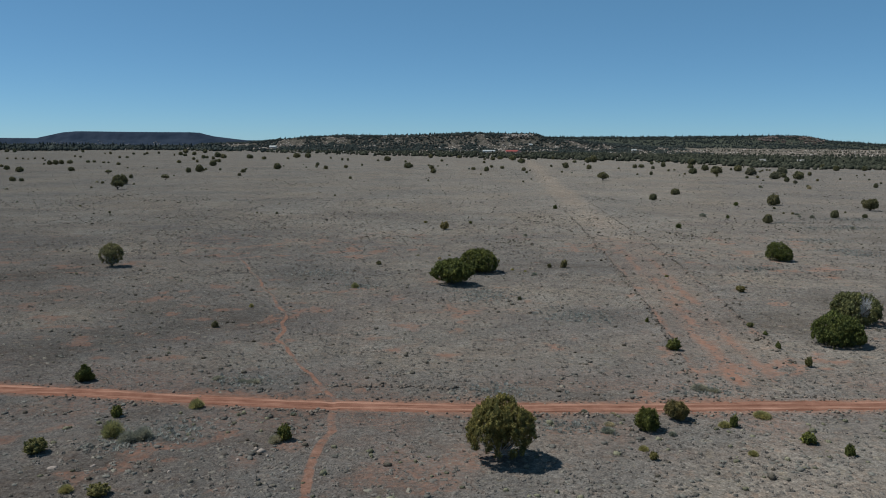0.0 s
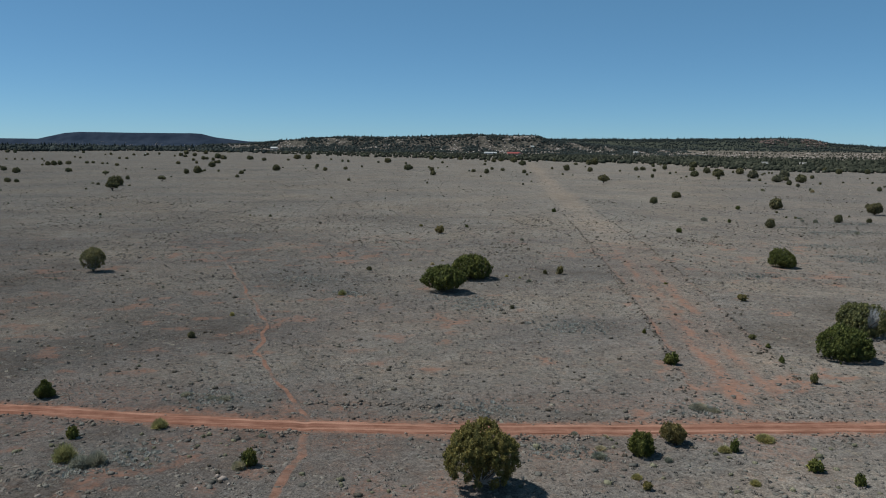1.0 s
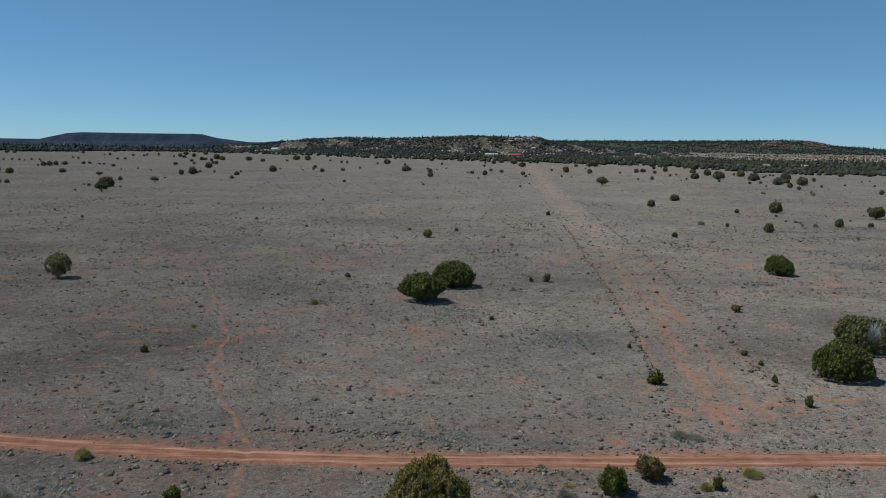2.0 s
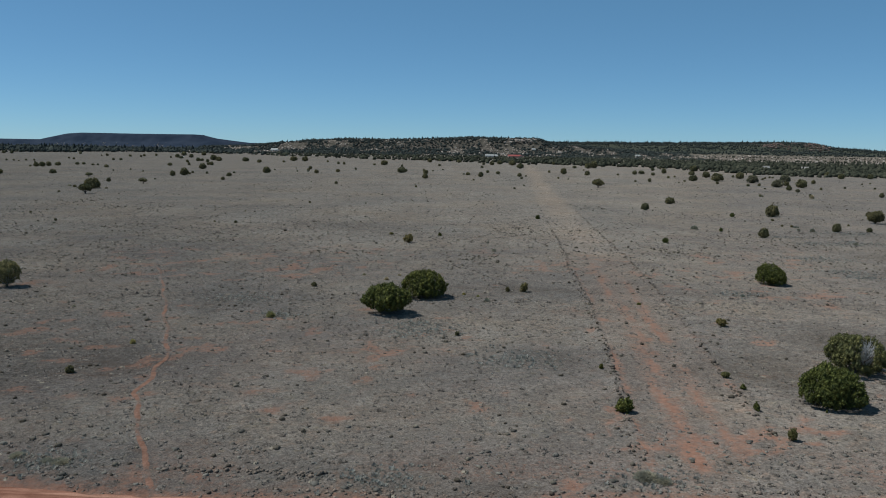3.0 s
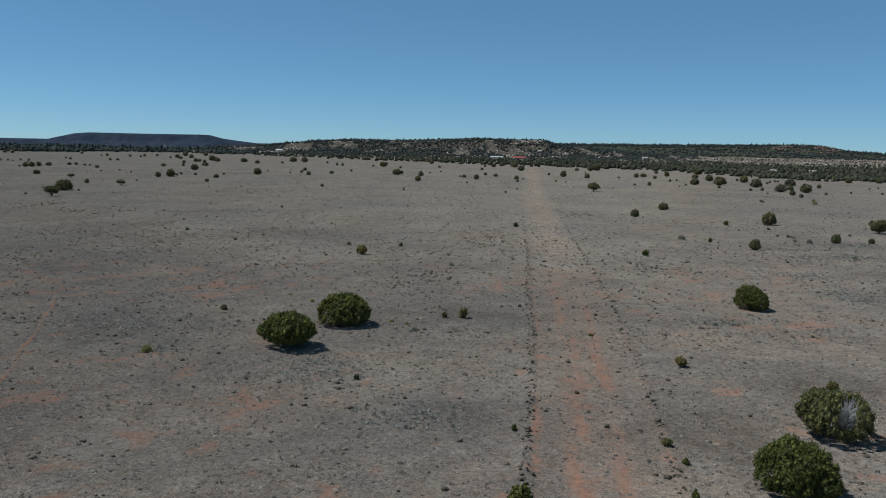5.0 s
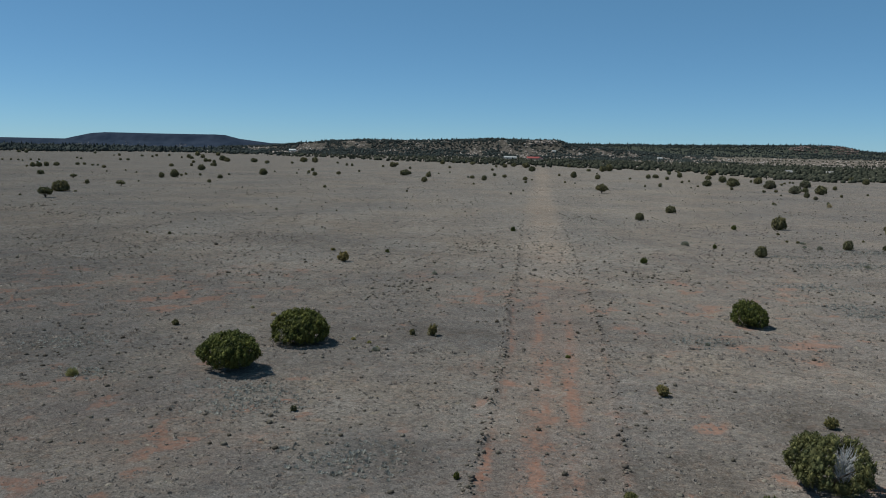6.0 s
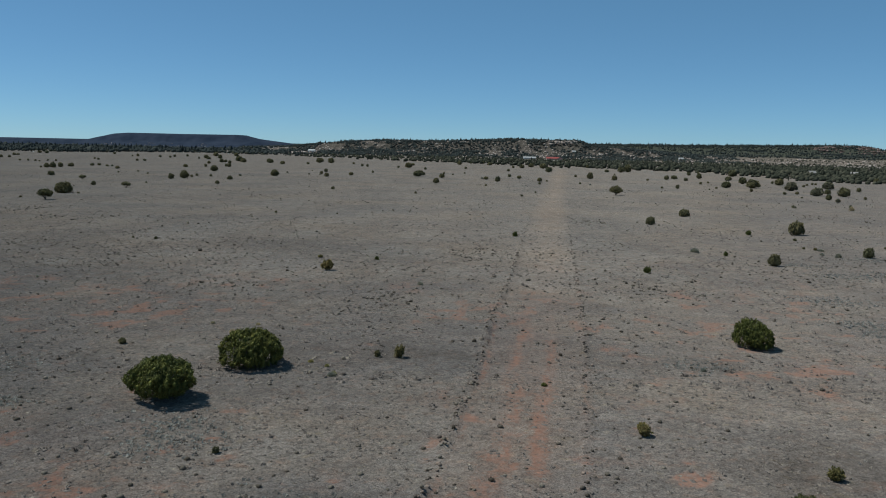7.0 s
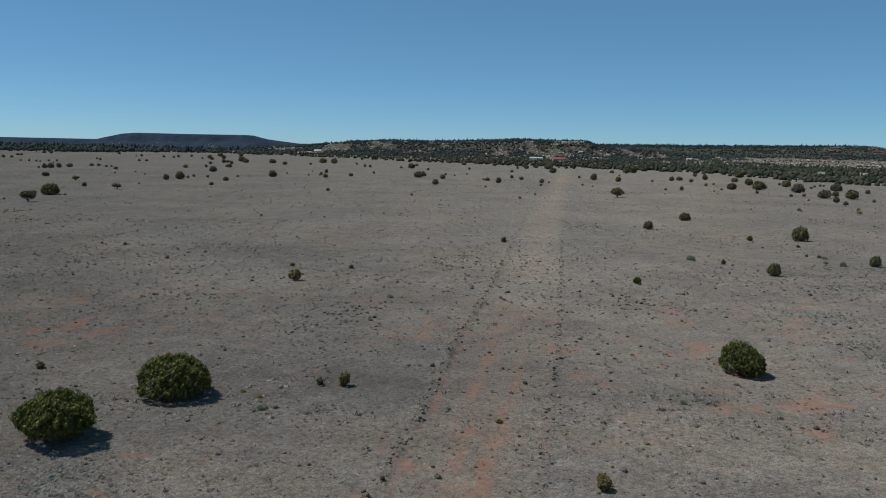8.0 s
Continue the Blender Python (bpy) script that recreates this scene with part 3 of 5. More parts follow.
def cushion_shape(seed):
    """Low rough hummock of matted grass with a few blades, about 1 wide and 1 high."""
    r = np.random.RandomState(seed)
    v, f, m = [], [], 5
    for z, w in ((-0.25, 0.50), (0.30, 0.36)):
        for k in range(m):
            a = 2 * math.pi * (k + 0.6 * r.rand()) / m
            q = w * (0.55 + 0.9 * r.rand())
            v.append((q * math.cos(a), q * math.sin(a), z + 0.5 * (r.rand() - 0.5)))
    v.append((0.1 * r.randn(), 0.1 * r.randn(), 0.5))
    for k in range(m):
        a, b = k, (k + 1) % m
        f += [(a, b, b + m), (a, b + m, a + m)]
    f += [(m + k, m + (k + 1) % m, 2 * m) for k in range(m)]
    for b in range(4):
        a = 6.283 * r.rand()
        out = np.array([math.cos(a), math.sin(a), 0])
        foot = out * 0.28 * r.rand()
        side = np.array([-math.sin(a), math.cos(a), 0]) * (0.07 + 0.07 * r.rand())
        tip = foot + out * (0.12 + 0.25 * r.rand()) + np.array([0, 0, 0.75 + 0.5 * r.rand()])
        i = len(v)
        v += [tuple(foot - side), tuple(foot + side), tuple(tip)]
        f.append((i, i + 1, i + 2))
    return np.array(v), np.array(f)


def grass_hummocks(name, label, n0, y0, y1, bend, lo, hi, seed, bare):
    """Rounded hummocks of matted grass, thick in drifts and thin on bare soil."""
    r = np.random.RandomState(seed)
    py = y0 + (y1 - y0) * r.rand(n0) ** bend
    px = r.uniform(-0.60, 0.60, n0) * (py + 22) + 16
    d = fbm(px, py, 6 + 0.03 * y1, 4, 3) + 0.5 * (fbm(px, py, 1.3, 8, 2) - 0.5)
    keep = (r.rand(n0) < bare + 1.5 * smooth(0.36, 0.64, d)) & (soil_mask(px, py) < 0.30 + 0.5 * r.rand(n0)) & (np.abs(px - trail_x(py)) > 0.08 + 0.35 * r.rand(n0)) & (np.abs(py - road_y(px)) > 1.15 + 0.6 * r.rand(n0))
    px, py = px[keep], py[keep]
    n = len(px)
    sx = lo + (hi - lo) * r.rand(n) ** 2.4
    sz = sx * (0.16 + 0.26 * r.rand(n))
    tint = np.clip(0.50 + 0.6 * (fbm(px, py, 9, 6) - 0.5) + 0.16 * r.randn(n), 0, 0.85)
    odd = r.rand(n)
    tint = np.where(odd < 0.09, 0.25 * r.rand(n), np.where(odd > 0.975, 1.0, tint))
    kind = r.randint(0, 6, n)
    pz = ground_z(px, py) - 0.01
    chunks = []
    for k in range(6):
        m = kind == k
        chunks.append(scatter(*cushion_shape(300 + k), px[m], py[m], pz[m], sx[m], sz[m], r.uniform(0, 6.28, m.sum()), tint[m], 0.65 + 0.5 * r.rand(m.sum())))
    v, f, t = joined(chunks)
    return tagged(mesh_object(name, v, f, CUSHION, values={"tint": t}), label, "grass", kind="stuff")


CUSHION = tint_material("matted_grass", (0.0, (0.072, 0.061, 0.052)), (0.30, (0.122, 0.105, 0.091)), (0.75, (0.150, 0.129, 0.112)), (1.0, (0.205, 0.178, 0.142)))
grass_hummocks("grass_hummocks", "low rounded hummocks of dry grey-tan grass", 40000, 37, 115, 0.9, 0.15, 0.56, 9, 0.34)
grass_hummocks("grass_hummocks", "hummocks of dry grass across the middle of the plain", 22000, 110, 270, 1.2, 0.26, 0.85, 19, 0.2)


def scrub_spots(name, label, px, py, lo, hi, seed, material=None, flat=0.55, level=2, dark=0.0, leafy=True):
    r = np.random.RandomState(seed)
    n = len(px)
    sx = r.uniform(lo, hi, n) * (0.7 + 0.6 * r.rand(n) ** 2)
    sz = sx * flat * (0.7 + 0.6 * r.rand(n))
    kind = r.randint(0, 4, n)
    tint = np.clip(r.rand(n) - dark, 0, 1)
    pz = ground_z(px, py) - 0.03
    chunks = []
    for k in range(4):
        m = kind == k
        v, f = mound_shape(seed * 11 + k, 26) if material is SAGE_DRIFT else bushlet_shape(seed * 11 + k, 10 if level == 2 else 5) if leafy else lump_shape(seed * 11 + k, level=level)
        chunks.append(scatter(v, f, px[m], py[m], pz[m], sx[m], sz[m], r.uniform(0, 6.28, m.sum()), tint[m], 0.7 + 0.5 * r.rand(m.sum())))
    v, f, t = joined(chunks)
    ob = mesh_object(name, v, f, material or SCRUB, values={"tint": t})
    return tagged(ob, label, "scrub", kind="stuff")


TUFT = tint_material("grey_tuft", (0.0, (0.13, 0.118, 0.102)), (0.5, (0.215, 0.198, 0.172)), (1.0, (0.30, 0.275, 0.235)), thin=0.45)
WISP = tint_material("pale_wispy_brush", (0.0, (0.16, 0.150, 0.100)), (0.5, (0.27, 0.250, 0.168)), (1.0, (0.38, 0.350, 0.240)), thin=0.5)


def off_road(px, py, gap=1.8):
    k = np.abs(py - road_y(px)) > gap
    return px[k], py[k]


rs = np.random.RandomState(21)
# dwarf scrub all over the plain, thicker in drifts
px, py = rs.uniform(-70, 105, 6500), 37 + 165 * rs.rand(6500)
k = fbm(px, py, 9, 3) + 0.40 * rs.rand(6500) > 0.66
scrub_spots("dwarf_scrub", "small grey dwarf scrub dotted over the plain", *off_road(px[k], py[k]), 0.18, 0.52, 5, dark=0.1)
px, py = rs.uniform(-260, 330, 9000), rs.uniform(150, 620, 9000)
k = fbm(px, py, 26, 5) + 0.3 * rs.rand(9000) > 0.62
scrub_spots("dwarf_scrub", "dark dots of scrub across the far plain", px[k], py[k], 0.28, 0.75, 6, level=1, dark=0.05)

# soft grey tufts, thickest near the road
px, py = rs.uniform(-34, 44, 2600), 37 + 30 * rs.rand(2600) ** 1.3
k = fbm(px, py, 4, 6, 3) + 0.35 * rs.rand(2600) > 0.70
scrub_spots("grey_tufts", "soft grey tufts of dwarf brush near the dirt road", *off_road(px[k], py[k], 1.5), 0.22, 0.55, 15, TUFT, 0.34)
px, py = rs.uniform(-30, 40, 260), rs.uniform(37, 54, 260)
k = fbm(px, py, 5, 8, 3) > 0.5
scrub_spots("rabbitbrush_tufts", "pale yellow-green wisps of brush in the grass by the road", *off_road(px[k], py[k], 1.5), 0.25, 0.55, 16, WISP, 0.6)


def along_berm(line, y0, y1, count, spread, r):
    y = r.uniform(y0, y1, count)
    k = (fbm(y, 0 * y, 3.0, 4) + 0.25 * r.rand(count) > 0.5) & (r.rand(count) > smooth(120, y1, y))
    y = y[k]
    return line(y) + spread * r.randn(len(y)), y


scrub_spots("berm_scrub", "dark scrub and clods along the old grader berm", *along_berm(berm_l, 62, 260, 360, 0.3, rs), 0.16, 0.45, 7, dark=0.2)
scrub_spots("berm_scrub", "thin scrub and clods along the far berm", *along_berm(berm_r, 66, 240, 300, 0.3, rs), 0.16, 0.42, 8, dark=0.15)

scrub_spots("berm_clods", "dark clods of earth along the old grader berm", *along_berm(berm_l, 62, 330, 620, 0.3, rs), 0.10, 0.36, 27, CLOD, 0.6, 1, leafy=False)
scrub_spots("berm_clods", "dark clods of earth along the lower berm", *along_berm(berm_r, 70, 300, 380, 0.25, rs), 0.11, 0.36, 28, CLOD, 0.6, 1, leafy=False)

# clods thrown up along the road and an old scrape beside it
for x0, x1, gap, n in ((-17.5, -14, 4.6, 70), (-8.5, 1.5, 4.3, 110), (-15, -7, -1.55, 90), (5, 11, -1.6, 80), (-30, -20, -1.7, 50), (14, 32, -1.7, 90), (-5, 30, 1.8, 160)):
    px = rs.uniform(x0, x1, n)
    py = road_y(px) + gap + 0.28 * rs.randn(n)
    scrub_spots("roadside_clods", "dark clods and stones along the dirt road", px, py, 0.14, 0.38, 70 + n, CLOD, 0.6, 1)

# ragged edges of the road
for side, n in ((1.12, 620), (-1.08, 460)):
    px = rs.uniform(-42, 62, n)
    px = px[fbm(px, 0 * px + side, 2.5, 7) + 0.25 * rs.rand(n) > 0.50]
    py = road_y(px) + side + 0.22 * rs.randn(len(px))
    scrub_spots("roadside_clods", "small clods and tufts along the ragged edge of the dirt road", px, py, 0.08, 0.26, 170 + n, CLOD, 0.6, 1)

# long thin drifts of dark scrub across the middle of the plain
for x0, y0, half in ((-85, 249, 11), (-61, 352, 9), (50, 219, 7), (24, 198, 6), (-21, 206, 8), (-63, 194, 8), (-112, 276, 6), (16, 332, 9), (53, 161, 5), (-9, 156, 7), (55, 277, 5), (-83, 185, 7), (-40, 170, 7), (137, 311, 9), (13, 148, 5)):
    n = int(60 + 3 * half)
    px, py = x0 + half * (2 * rs.rand(n) - 1), y0 + 0.028 * y0 * rs.randn(n)
    scrub_spots("dwarf_scrub", "long thin drift of dark dwarf scrub in dry grass", px, py, 0.22, 0.62, 200 + n, level=1, dark=0.1)

# drifts of grey-green sage
for x0, y0, rad in ((14.9, 84.8, 4.2), (5.2, 94.7, 3.6), (-17.3, 48.8, 2.6), (-20, 46.6, 1.8), (-15.4, 60.1, 2.4), (4.7, 98.7, 3.2), (-17.3, 111.6, 3.8), (20.4, 58.9, 2.4), (47.3, 119.2, 2.8), (4.3, 58.5, 2.8), (75, 157, 5.0), (104, 205, 6.0), (72.2, 141.0, 4.0), (95.5, 182.7, 6.0), (87.8, 181.2, 5.0), (85.7, 193.9, 4.0), (72.5, 135.7, 3.0), (8.5, 51.0, 2.0), (-10.8, 101.7, 2.3)):
    n = int(56 * rad)
    px, py = x0 + rad * 0.6 * rs.randn(n), y0 + rad * 0.42 * rs.randn(n)
    scrub_spots("sage_drift", "drift of low grey-green sage in the grass", *off_road(px, py, 1.7), 0.22, 0.5, 90 + n, SAGE_DRIFT, 0.45)


# ---- far woods ----
def woods(name, label, px, py, base, lo, hi, seed, pines=0.25, level=1, material=None):
    r = np.random.RandomState(seed)
    n = len(px)
    pine = r.rand(n) < pines
    sz = r.uniform(lo, hi, n) * np.where(pine, 1.45, 1.0)
    sx = np.where(pine, sz * 0.55, sz * r.uniform(0.95, 1.5, n))
    tint = np.clip(0.45 + 0.3 * r.randn(n), 0, 1)
    kind = r.randint(0, 4, n)
    chunks = []
    for k in range(4):
        for which, shape in ((pine, pine_shape(seed + k)), (~pine, lump_shape(seed * 3 + k, -0.3, 0.45, level))):
            m = (kind == k) & which
            chunks.append(scatter(*shape, px[m], py[m], base[m] - 0.3, sx[m], sz[m], r.uniform(0, 6.28, m.sum()), tint[m]))
    v, f, t = joined(chunks)
    return tagged(mesh_object(name, v, f, material or HAZED_WOODS, values={"tint": t}), label, "woodland", kind="stuff")


EDGE_U = [-1.2, -0.52, -0.34, -0.13, 0.083, 0.295, 0.43, 0.56, 1.2]
EDGE_Y = [1450, 1467, 1900, 1372, 1075, 883, 663, 633, 560]
rs = np.random.RandomState(33)
N = 54000
u = rs.uniform(-0.78, 0.78, N)
py = 540 + 3500 * rs.rand(N) ** 1.3
px = u * py
edge = np.interp(u, EDGE_U, EDGE_Y) * (1 + 0.10 * (fbm(px, py, 120, 2) - 0.5))
depth = py - edge
dense = np.interp(u, [-0.36, -0.27, -0.2, 0.1, 0.24, 0.32], [1.0, 0.8, 0.5, 0.7, 0.95, 1.0]) * smooth(-30, 110, depth)
dense = dense * np.where((u > 0.14) & (py > 1850 - 330 * np.clip((u - 0.2) / 0.3, 0, 1)), 0.12, 1.0)
dense = dense * np.where((u > -0.28) & (u < 0.16) & (py > 1600) & (py < 2080), 0.6, 1.0)
k = (rs.rand(N) < dense * (0.4 + 0.8 * (fbm(px, py, 70, 6) > 0.46))) & (depth > -60) & ~((u > -0.23) & (py > 2100))
# clearings round the houses
k &= ~((np.abs(u - 0.088) < 0.010) & (py > 1700) & (py < 2000)) & ~((np.abs(u - 0.058) < 0.008) & (py > 1900) & (py < 2120))
k &= ~((np.abs(u + 0.2125) < 0.005) & (py > 1900) & (py < 2240))
k &= ~((np.abs(u - 0.40) < 0.006) & (py > 945) & (py < 962)) & ~((np.abs(u - 0.449) < 0.006) & (py > 945) & (py < 962))
left = k & (u < -0.22) & (fbm(px, py, 45, 9) + 0.25 * rs.rand(N) > 0.55)
near = k & ~left & (py < 900)
far = k & ~left & (py >= 900)
for some, text, lo, hi, seed, pine, lev, mat in ((near, "dark juniper woodland edging the plain", 1.6, 3.8, 41, 0.08, 2, None), (far, "dark juniper and pine woods beyond the plain", 2.6, 5.4, 42, 0.22, 1, None), (left, "dark pine woods at the far edge of the plain", 3.0, 7.5, 43, 0.25, 1, HAZED_DARK_WOODS), (left & (rs.rand(N) < 0.06), "tall pines standing over the far woods", 8.0, 13.0, 44, 0.5, 1, HAZED_DARK_WOODS)):
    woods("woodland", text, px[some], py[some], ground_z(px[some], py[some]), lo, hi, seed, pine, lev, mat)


def hill_woods(hill, count, seed, name, label, lo, hi, keep_ledges, pines, above=-9.0, material=None, even=0.25):
    """Trees standing on a hill, thicker on its top."""
    X, Y, Z, kk, U = hill
    r = np.random.RandomState(seed)
    idx = r.randint(0, X.size, count * 3)
    jx, jy = X.ravel()[idx] + r.uniform(-6, 6, len(idx)), Y.ravel()[idx] + r.uniform(-7, 7, len(idx))
    p = (Z.ravel()[idx] > above * (0.7 + 0.6 * fbm(jx, jy, 90, 3))) * (even + (1 - even) * smooth(0.75, 0.97, kk.ravel()[idx]))
    bare = fbm(jx, jy * 0.6, 42, seed % 7, 4)
    k = (r.rand(len(idx)) < p) & ((bare < keep_ledges) | (kk.ravel()[idx] > 0.985))
    idx, jx, jy = idx[k][:count], jx[k][:count], jy[k][:count]
    woods(name, label, jx, jy, Z.ravel()[idx] - 0.4, lo, hi, seed, pines, 1, material)


hill_woods(hill_c, 15000, 51, "hill_woodland", "scattered junipers and pines on the rocky hill", 2.6, 6.0, 0.60, 0.22, even=0.42, material=HAZED_DARK_WOODS)
hill_woods(hill_r, 12000, 52, "hill_woodland", "dense dark pines and junipers on the long ridge", 3.2, 6.2, 0.99, 0.5, 5.0, HAZED_DARK_WOODS, 0.7)


def crest_pines(hill, count, seed, label, lo, hi):
    """Tall pines standing along a hill's crest."""
    X, Y, Z, kk, U = hill
    r = np.random.RandomState(seed)
    ok = np.where((kk.ravel() > 0.95) & (Y.ravel() < Y.max() - 200) & (Z.ravel() > 16))[0]
    idx = r.choice(ok, count)
    jx, jy = X.ravel()[idx] + r.uniform(-6, 6, count), Y.ravel()[idx]
    k = fbm(jx, jy, 60, 5) + 0.3 * r.rand(count) > 0.6
    woods("hill_woodland", label, jx[k], jy[k], Z.ravel()[idx][k] - 0.5, lo, hi, seed, 0.35, 1, HAZED_DARK_WOODS)


crest_pines(hill_c, 900, 57, "tall pines along the crest of the rocky hill", 2.5, 8.5)
crest_pines(hill_r, 1500, 58, "tall pines along the crest of the ridge", 5.0, 10.0)


def ledges(hill, count, seed, name, label, band, lo, hi, material, ulo=-9, uhi=9, thick=0.47):
    """Broken rock ledges cropping out of a slope."""
    X, Y, Z, kk, U = hill
    r = np.random.RandomState(seed)
    ok = np.where((kk.ravel() > band[0]) & (kk.ravel() < band[1]) & (U.ravel() > ulo) & (U.ravel() < uhi))[0]
    idx = r.choice(ok, count)
    jx, jy = X.ravel()[idx] + r.uniform(-8, 8, count), Y.ravel()[idx] + r.uniform(-13, 13, count)
    k = fbm(jx, jy * 0.6, 42, (seed + 1) % 7, 4) > thick
    idx, jx, jy = idx[k], jx[k], jy[k]
    n = len(idx)
    sx = r.uniform(lo, hi, n)
    chunks = []
    kind = r.randint(0, 3, n)
    for q in range(3):
        m = kind == q
        v, f = lump_shape(seed + q, -0.3, 0.35, 1)
        chunks.append(scatter(v, f, jx[m], jy[m], Z.ravel()[idx][m] - 0.6, sx[m] * 1.6, sx[m] * 0.75, r.uniform(-0.4, 0.4, m.sum()), r.rand(m.sum())))
    v, f, t = joined(chunks)
    return tagged(mesh_object(name, v, f, material, values={"tint": t}), label, "rock", kind="stuff")


ledges(hill_c, 4200, 71, "rock_ledges", "bleached sandstone ledges and boulders on the hill", (0.15, 0.95), 1.5, 4.5, STONE, thick=0.54)
ledges(hill_c, 240, 62, "rock_ledges", "pink sandstone rim at the hill's end", (0.80, 0.97), 2.5, 6.5, STONE, 0.075, 0.118)
ledges(hill_m, 420, 65, "rock_ledges", "pale ledges low on the far mesa", (0.10, 0.55), 1.6, 3.6, STONE, -0.475, -0.30)
ledges(hill_r, 700, 63, "rock_ledges", "red sandstone cliff on the wooded ridge", (0.70, 0.93), 2.5, 6.0, REDROCK, 0.372, 0.455)
# pale boulders on the open slope under the ridge
ledges(hill_r, 4200, 64, "boulder_field", "pale boulders strewn on the open slope below the ridge", (0.02, 0.42), 1.3, 4.2, STONE, 0.13)

# low scrub among the boulders
rb = np.random.RandomState(77)
ix = rb.choice(np.where((hill_r[3].ravel() < 0.4) & (hill_r[4].ravel() > 0.12))[0], 2600)
bx, by = hill_r[0].ravel()[ix] + rb.uniform(-9, 9, len(ix)), hill_r[1].ravel()[ix]
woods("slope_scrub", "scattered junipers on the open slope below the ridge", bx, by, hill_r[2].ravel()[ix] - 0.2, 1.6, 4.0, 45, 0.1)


# ---- trees and shrubs ----
def spray_cloud(lobes, count, size, r, floor=0.04, up=0.8, blades=3, width=0.19):
    """Small leafy sprays over the outside of overlapping lobes (cx, cy, cz, rx, rz)."""
    L = np.array(lobes)
    area = L[:, 3] * (L[:, 3] + L[:, 4])
    pick = r.choice(len(L), count * 2, p=area / area.sum())
    d = r.randn(count * 2, 3)
    d /= np.linalg.norm(d, axis=1)[:, None]
    rad = np.stack([L[pick, 3], L[pick, 3], L[pick, 4]], 1)
    P = L[pick, :3] + d * rad * (0.78 + 0.26 * r.rand(count * 2))[:, None]
    inside = np.zeros(len(P), bool)
    for c in L:
        q = (P - c[:3]) / np.array([c[3], c[3], c[4]])
        inside |= (q * q).sum(1) < 0.5
    keep = ~inside & (P[:, 2] > floor)
    P, d = P[keep][:count], d[keep][:count]
    n = len(P)
    verts = np.zeros((n, blades * 4, 3))
    axis = d + np.array([0, 0, up]) + 0.45 * r.randn(n, 3)
    axis /= np.linalg.norm(axis, axis=1)[:, None]
    for b in range(blades):
        a = axis + 0.5 * r.randn(n, 3)
        a /= np.linalg.norm(a, axis=1)[:, None]
        side = np.cross(a, r.randn(n, 3))
        side /= np.linalg.norm(side, axis=1)[:, None]
        ln = (size * (0.5 + 0.65 * r.rand(n) + 1.1 * r.rand(n) ** 7))[:, None]
        wd = ln * width
        start = P - a * ln * 0.3
        verts[:, b * 4 + 0] = start
        verts[:, b * 4 + 1] = start + a * ln * 0.5 + side * wd
        verts[:, b * 4 + 2] = start + a * ln
        verts[:, b * 4 + 3] = start + a * ln * 0.5 - side * wd
    V = verts.reshape(-1, 3)
    F = np.arange(len(V)).reshape(-1, 4)
    return V, F


def core_faces(lobes, shrink, seed):
    """Ragged inner mass of each lobe."""
    vs, fs, off = [], [], 0
    for i, (cx, cy, cz, rx, rz) in enumerate(lobes):
        v, f = lump_shape(seed * 13 + i, -0.5, 0.25, 2 if i == 0 else 1)
        v = v - np.array([0, 0, 0.5])
        v = v * np.array([rx * 2 * shrink, rx * 2 * shrink, rz * 2 * shrink]) + np.array([cx, cy, max(cz, rz * shrink * 0.9)])
        f = np.concatenate([f, f[:, 2:3]], 1)
        vs.append(v)
        fs.append(f + off)
        off += len(v)
    return np.concatenate(vs), np.concatenate(fs)


def tube(points, radii, sides=6):
    vs, fs = [], []
    pts = [Vector(p) for p in points]
    for i, p in enumerate(pts):
        t = (pts[min(i + 1, len(pts) - 1)] - pts[max(i - 1, 0)]).normalized()
        s = t.cross(Vector((0.31, 0.94, 0.1))).normalized()
        q = t.cross(s)
        for k in range(sides):
            a = 2 * math.pi * k / sides
            vs.append(p + (s * math.cos(a) + q * math.sin(a)) * radii[i])
    for i in range(len(pts) - 1):
        for k in range(sides):
            a, b = i * sides + k, i * sides + (k + 1) % sides
            fs.append((a, b, b + sides, a + sides))
    return [tuple(v) for v in vs], fs


def branch(rnd, start, heading, length, radius, bends=4):
    pts, rad, p, h = [Vector(start)], [radius], Vector(start), Vector(heading).normalized()
    for i in range(bends):
        h = (h + Vector((rnd.uniform(-1, 1), rnd.uniform(-1, 1), rnd.uniform(-0.4, 0.7))) * 0.3).normalized()
        p = p + h * length / bends
        pts.append(p.copy())
        rad.append(radius * (1 - 0.85 * (i + 1) / bends))
    return tube(pts, rad)


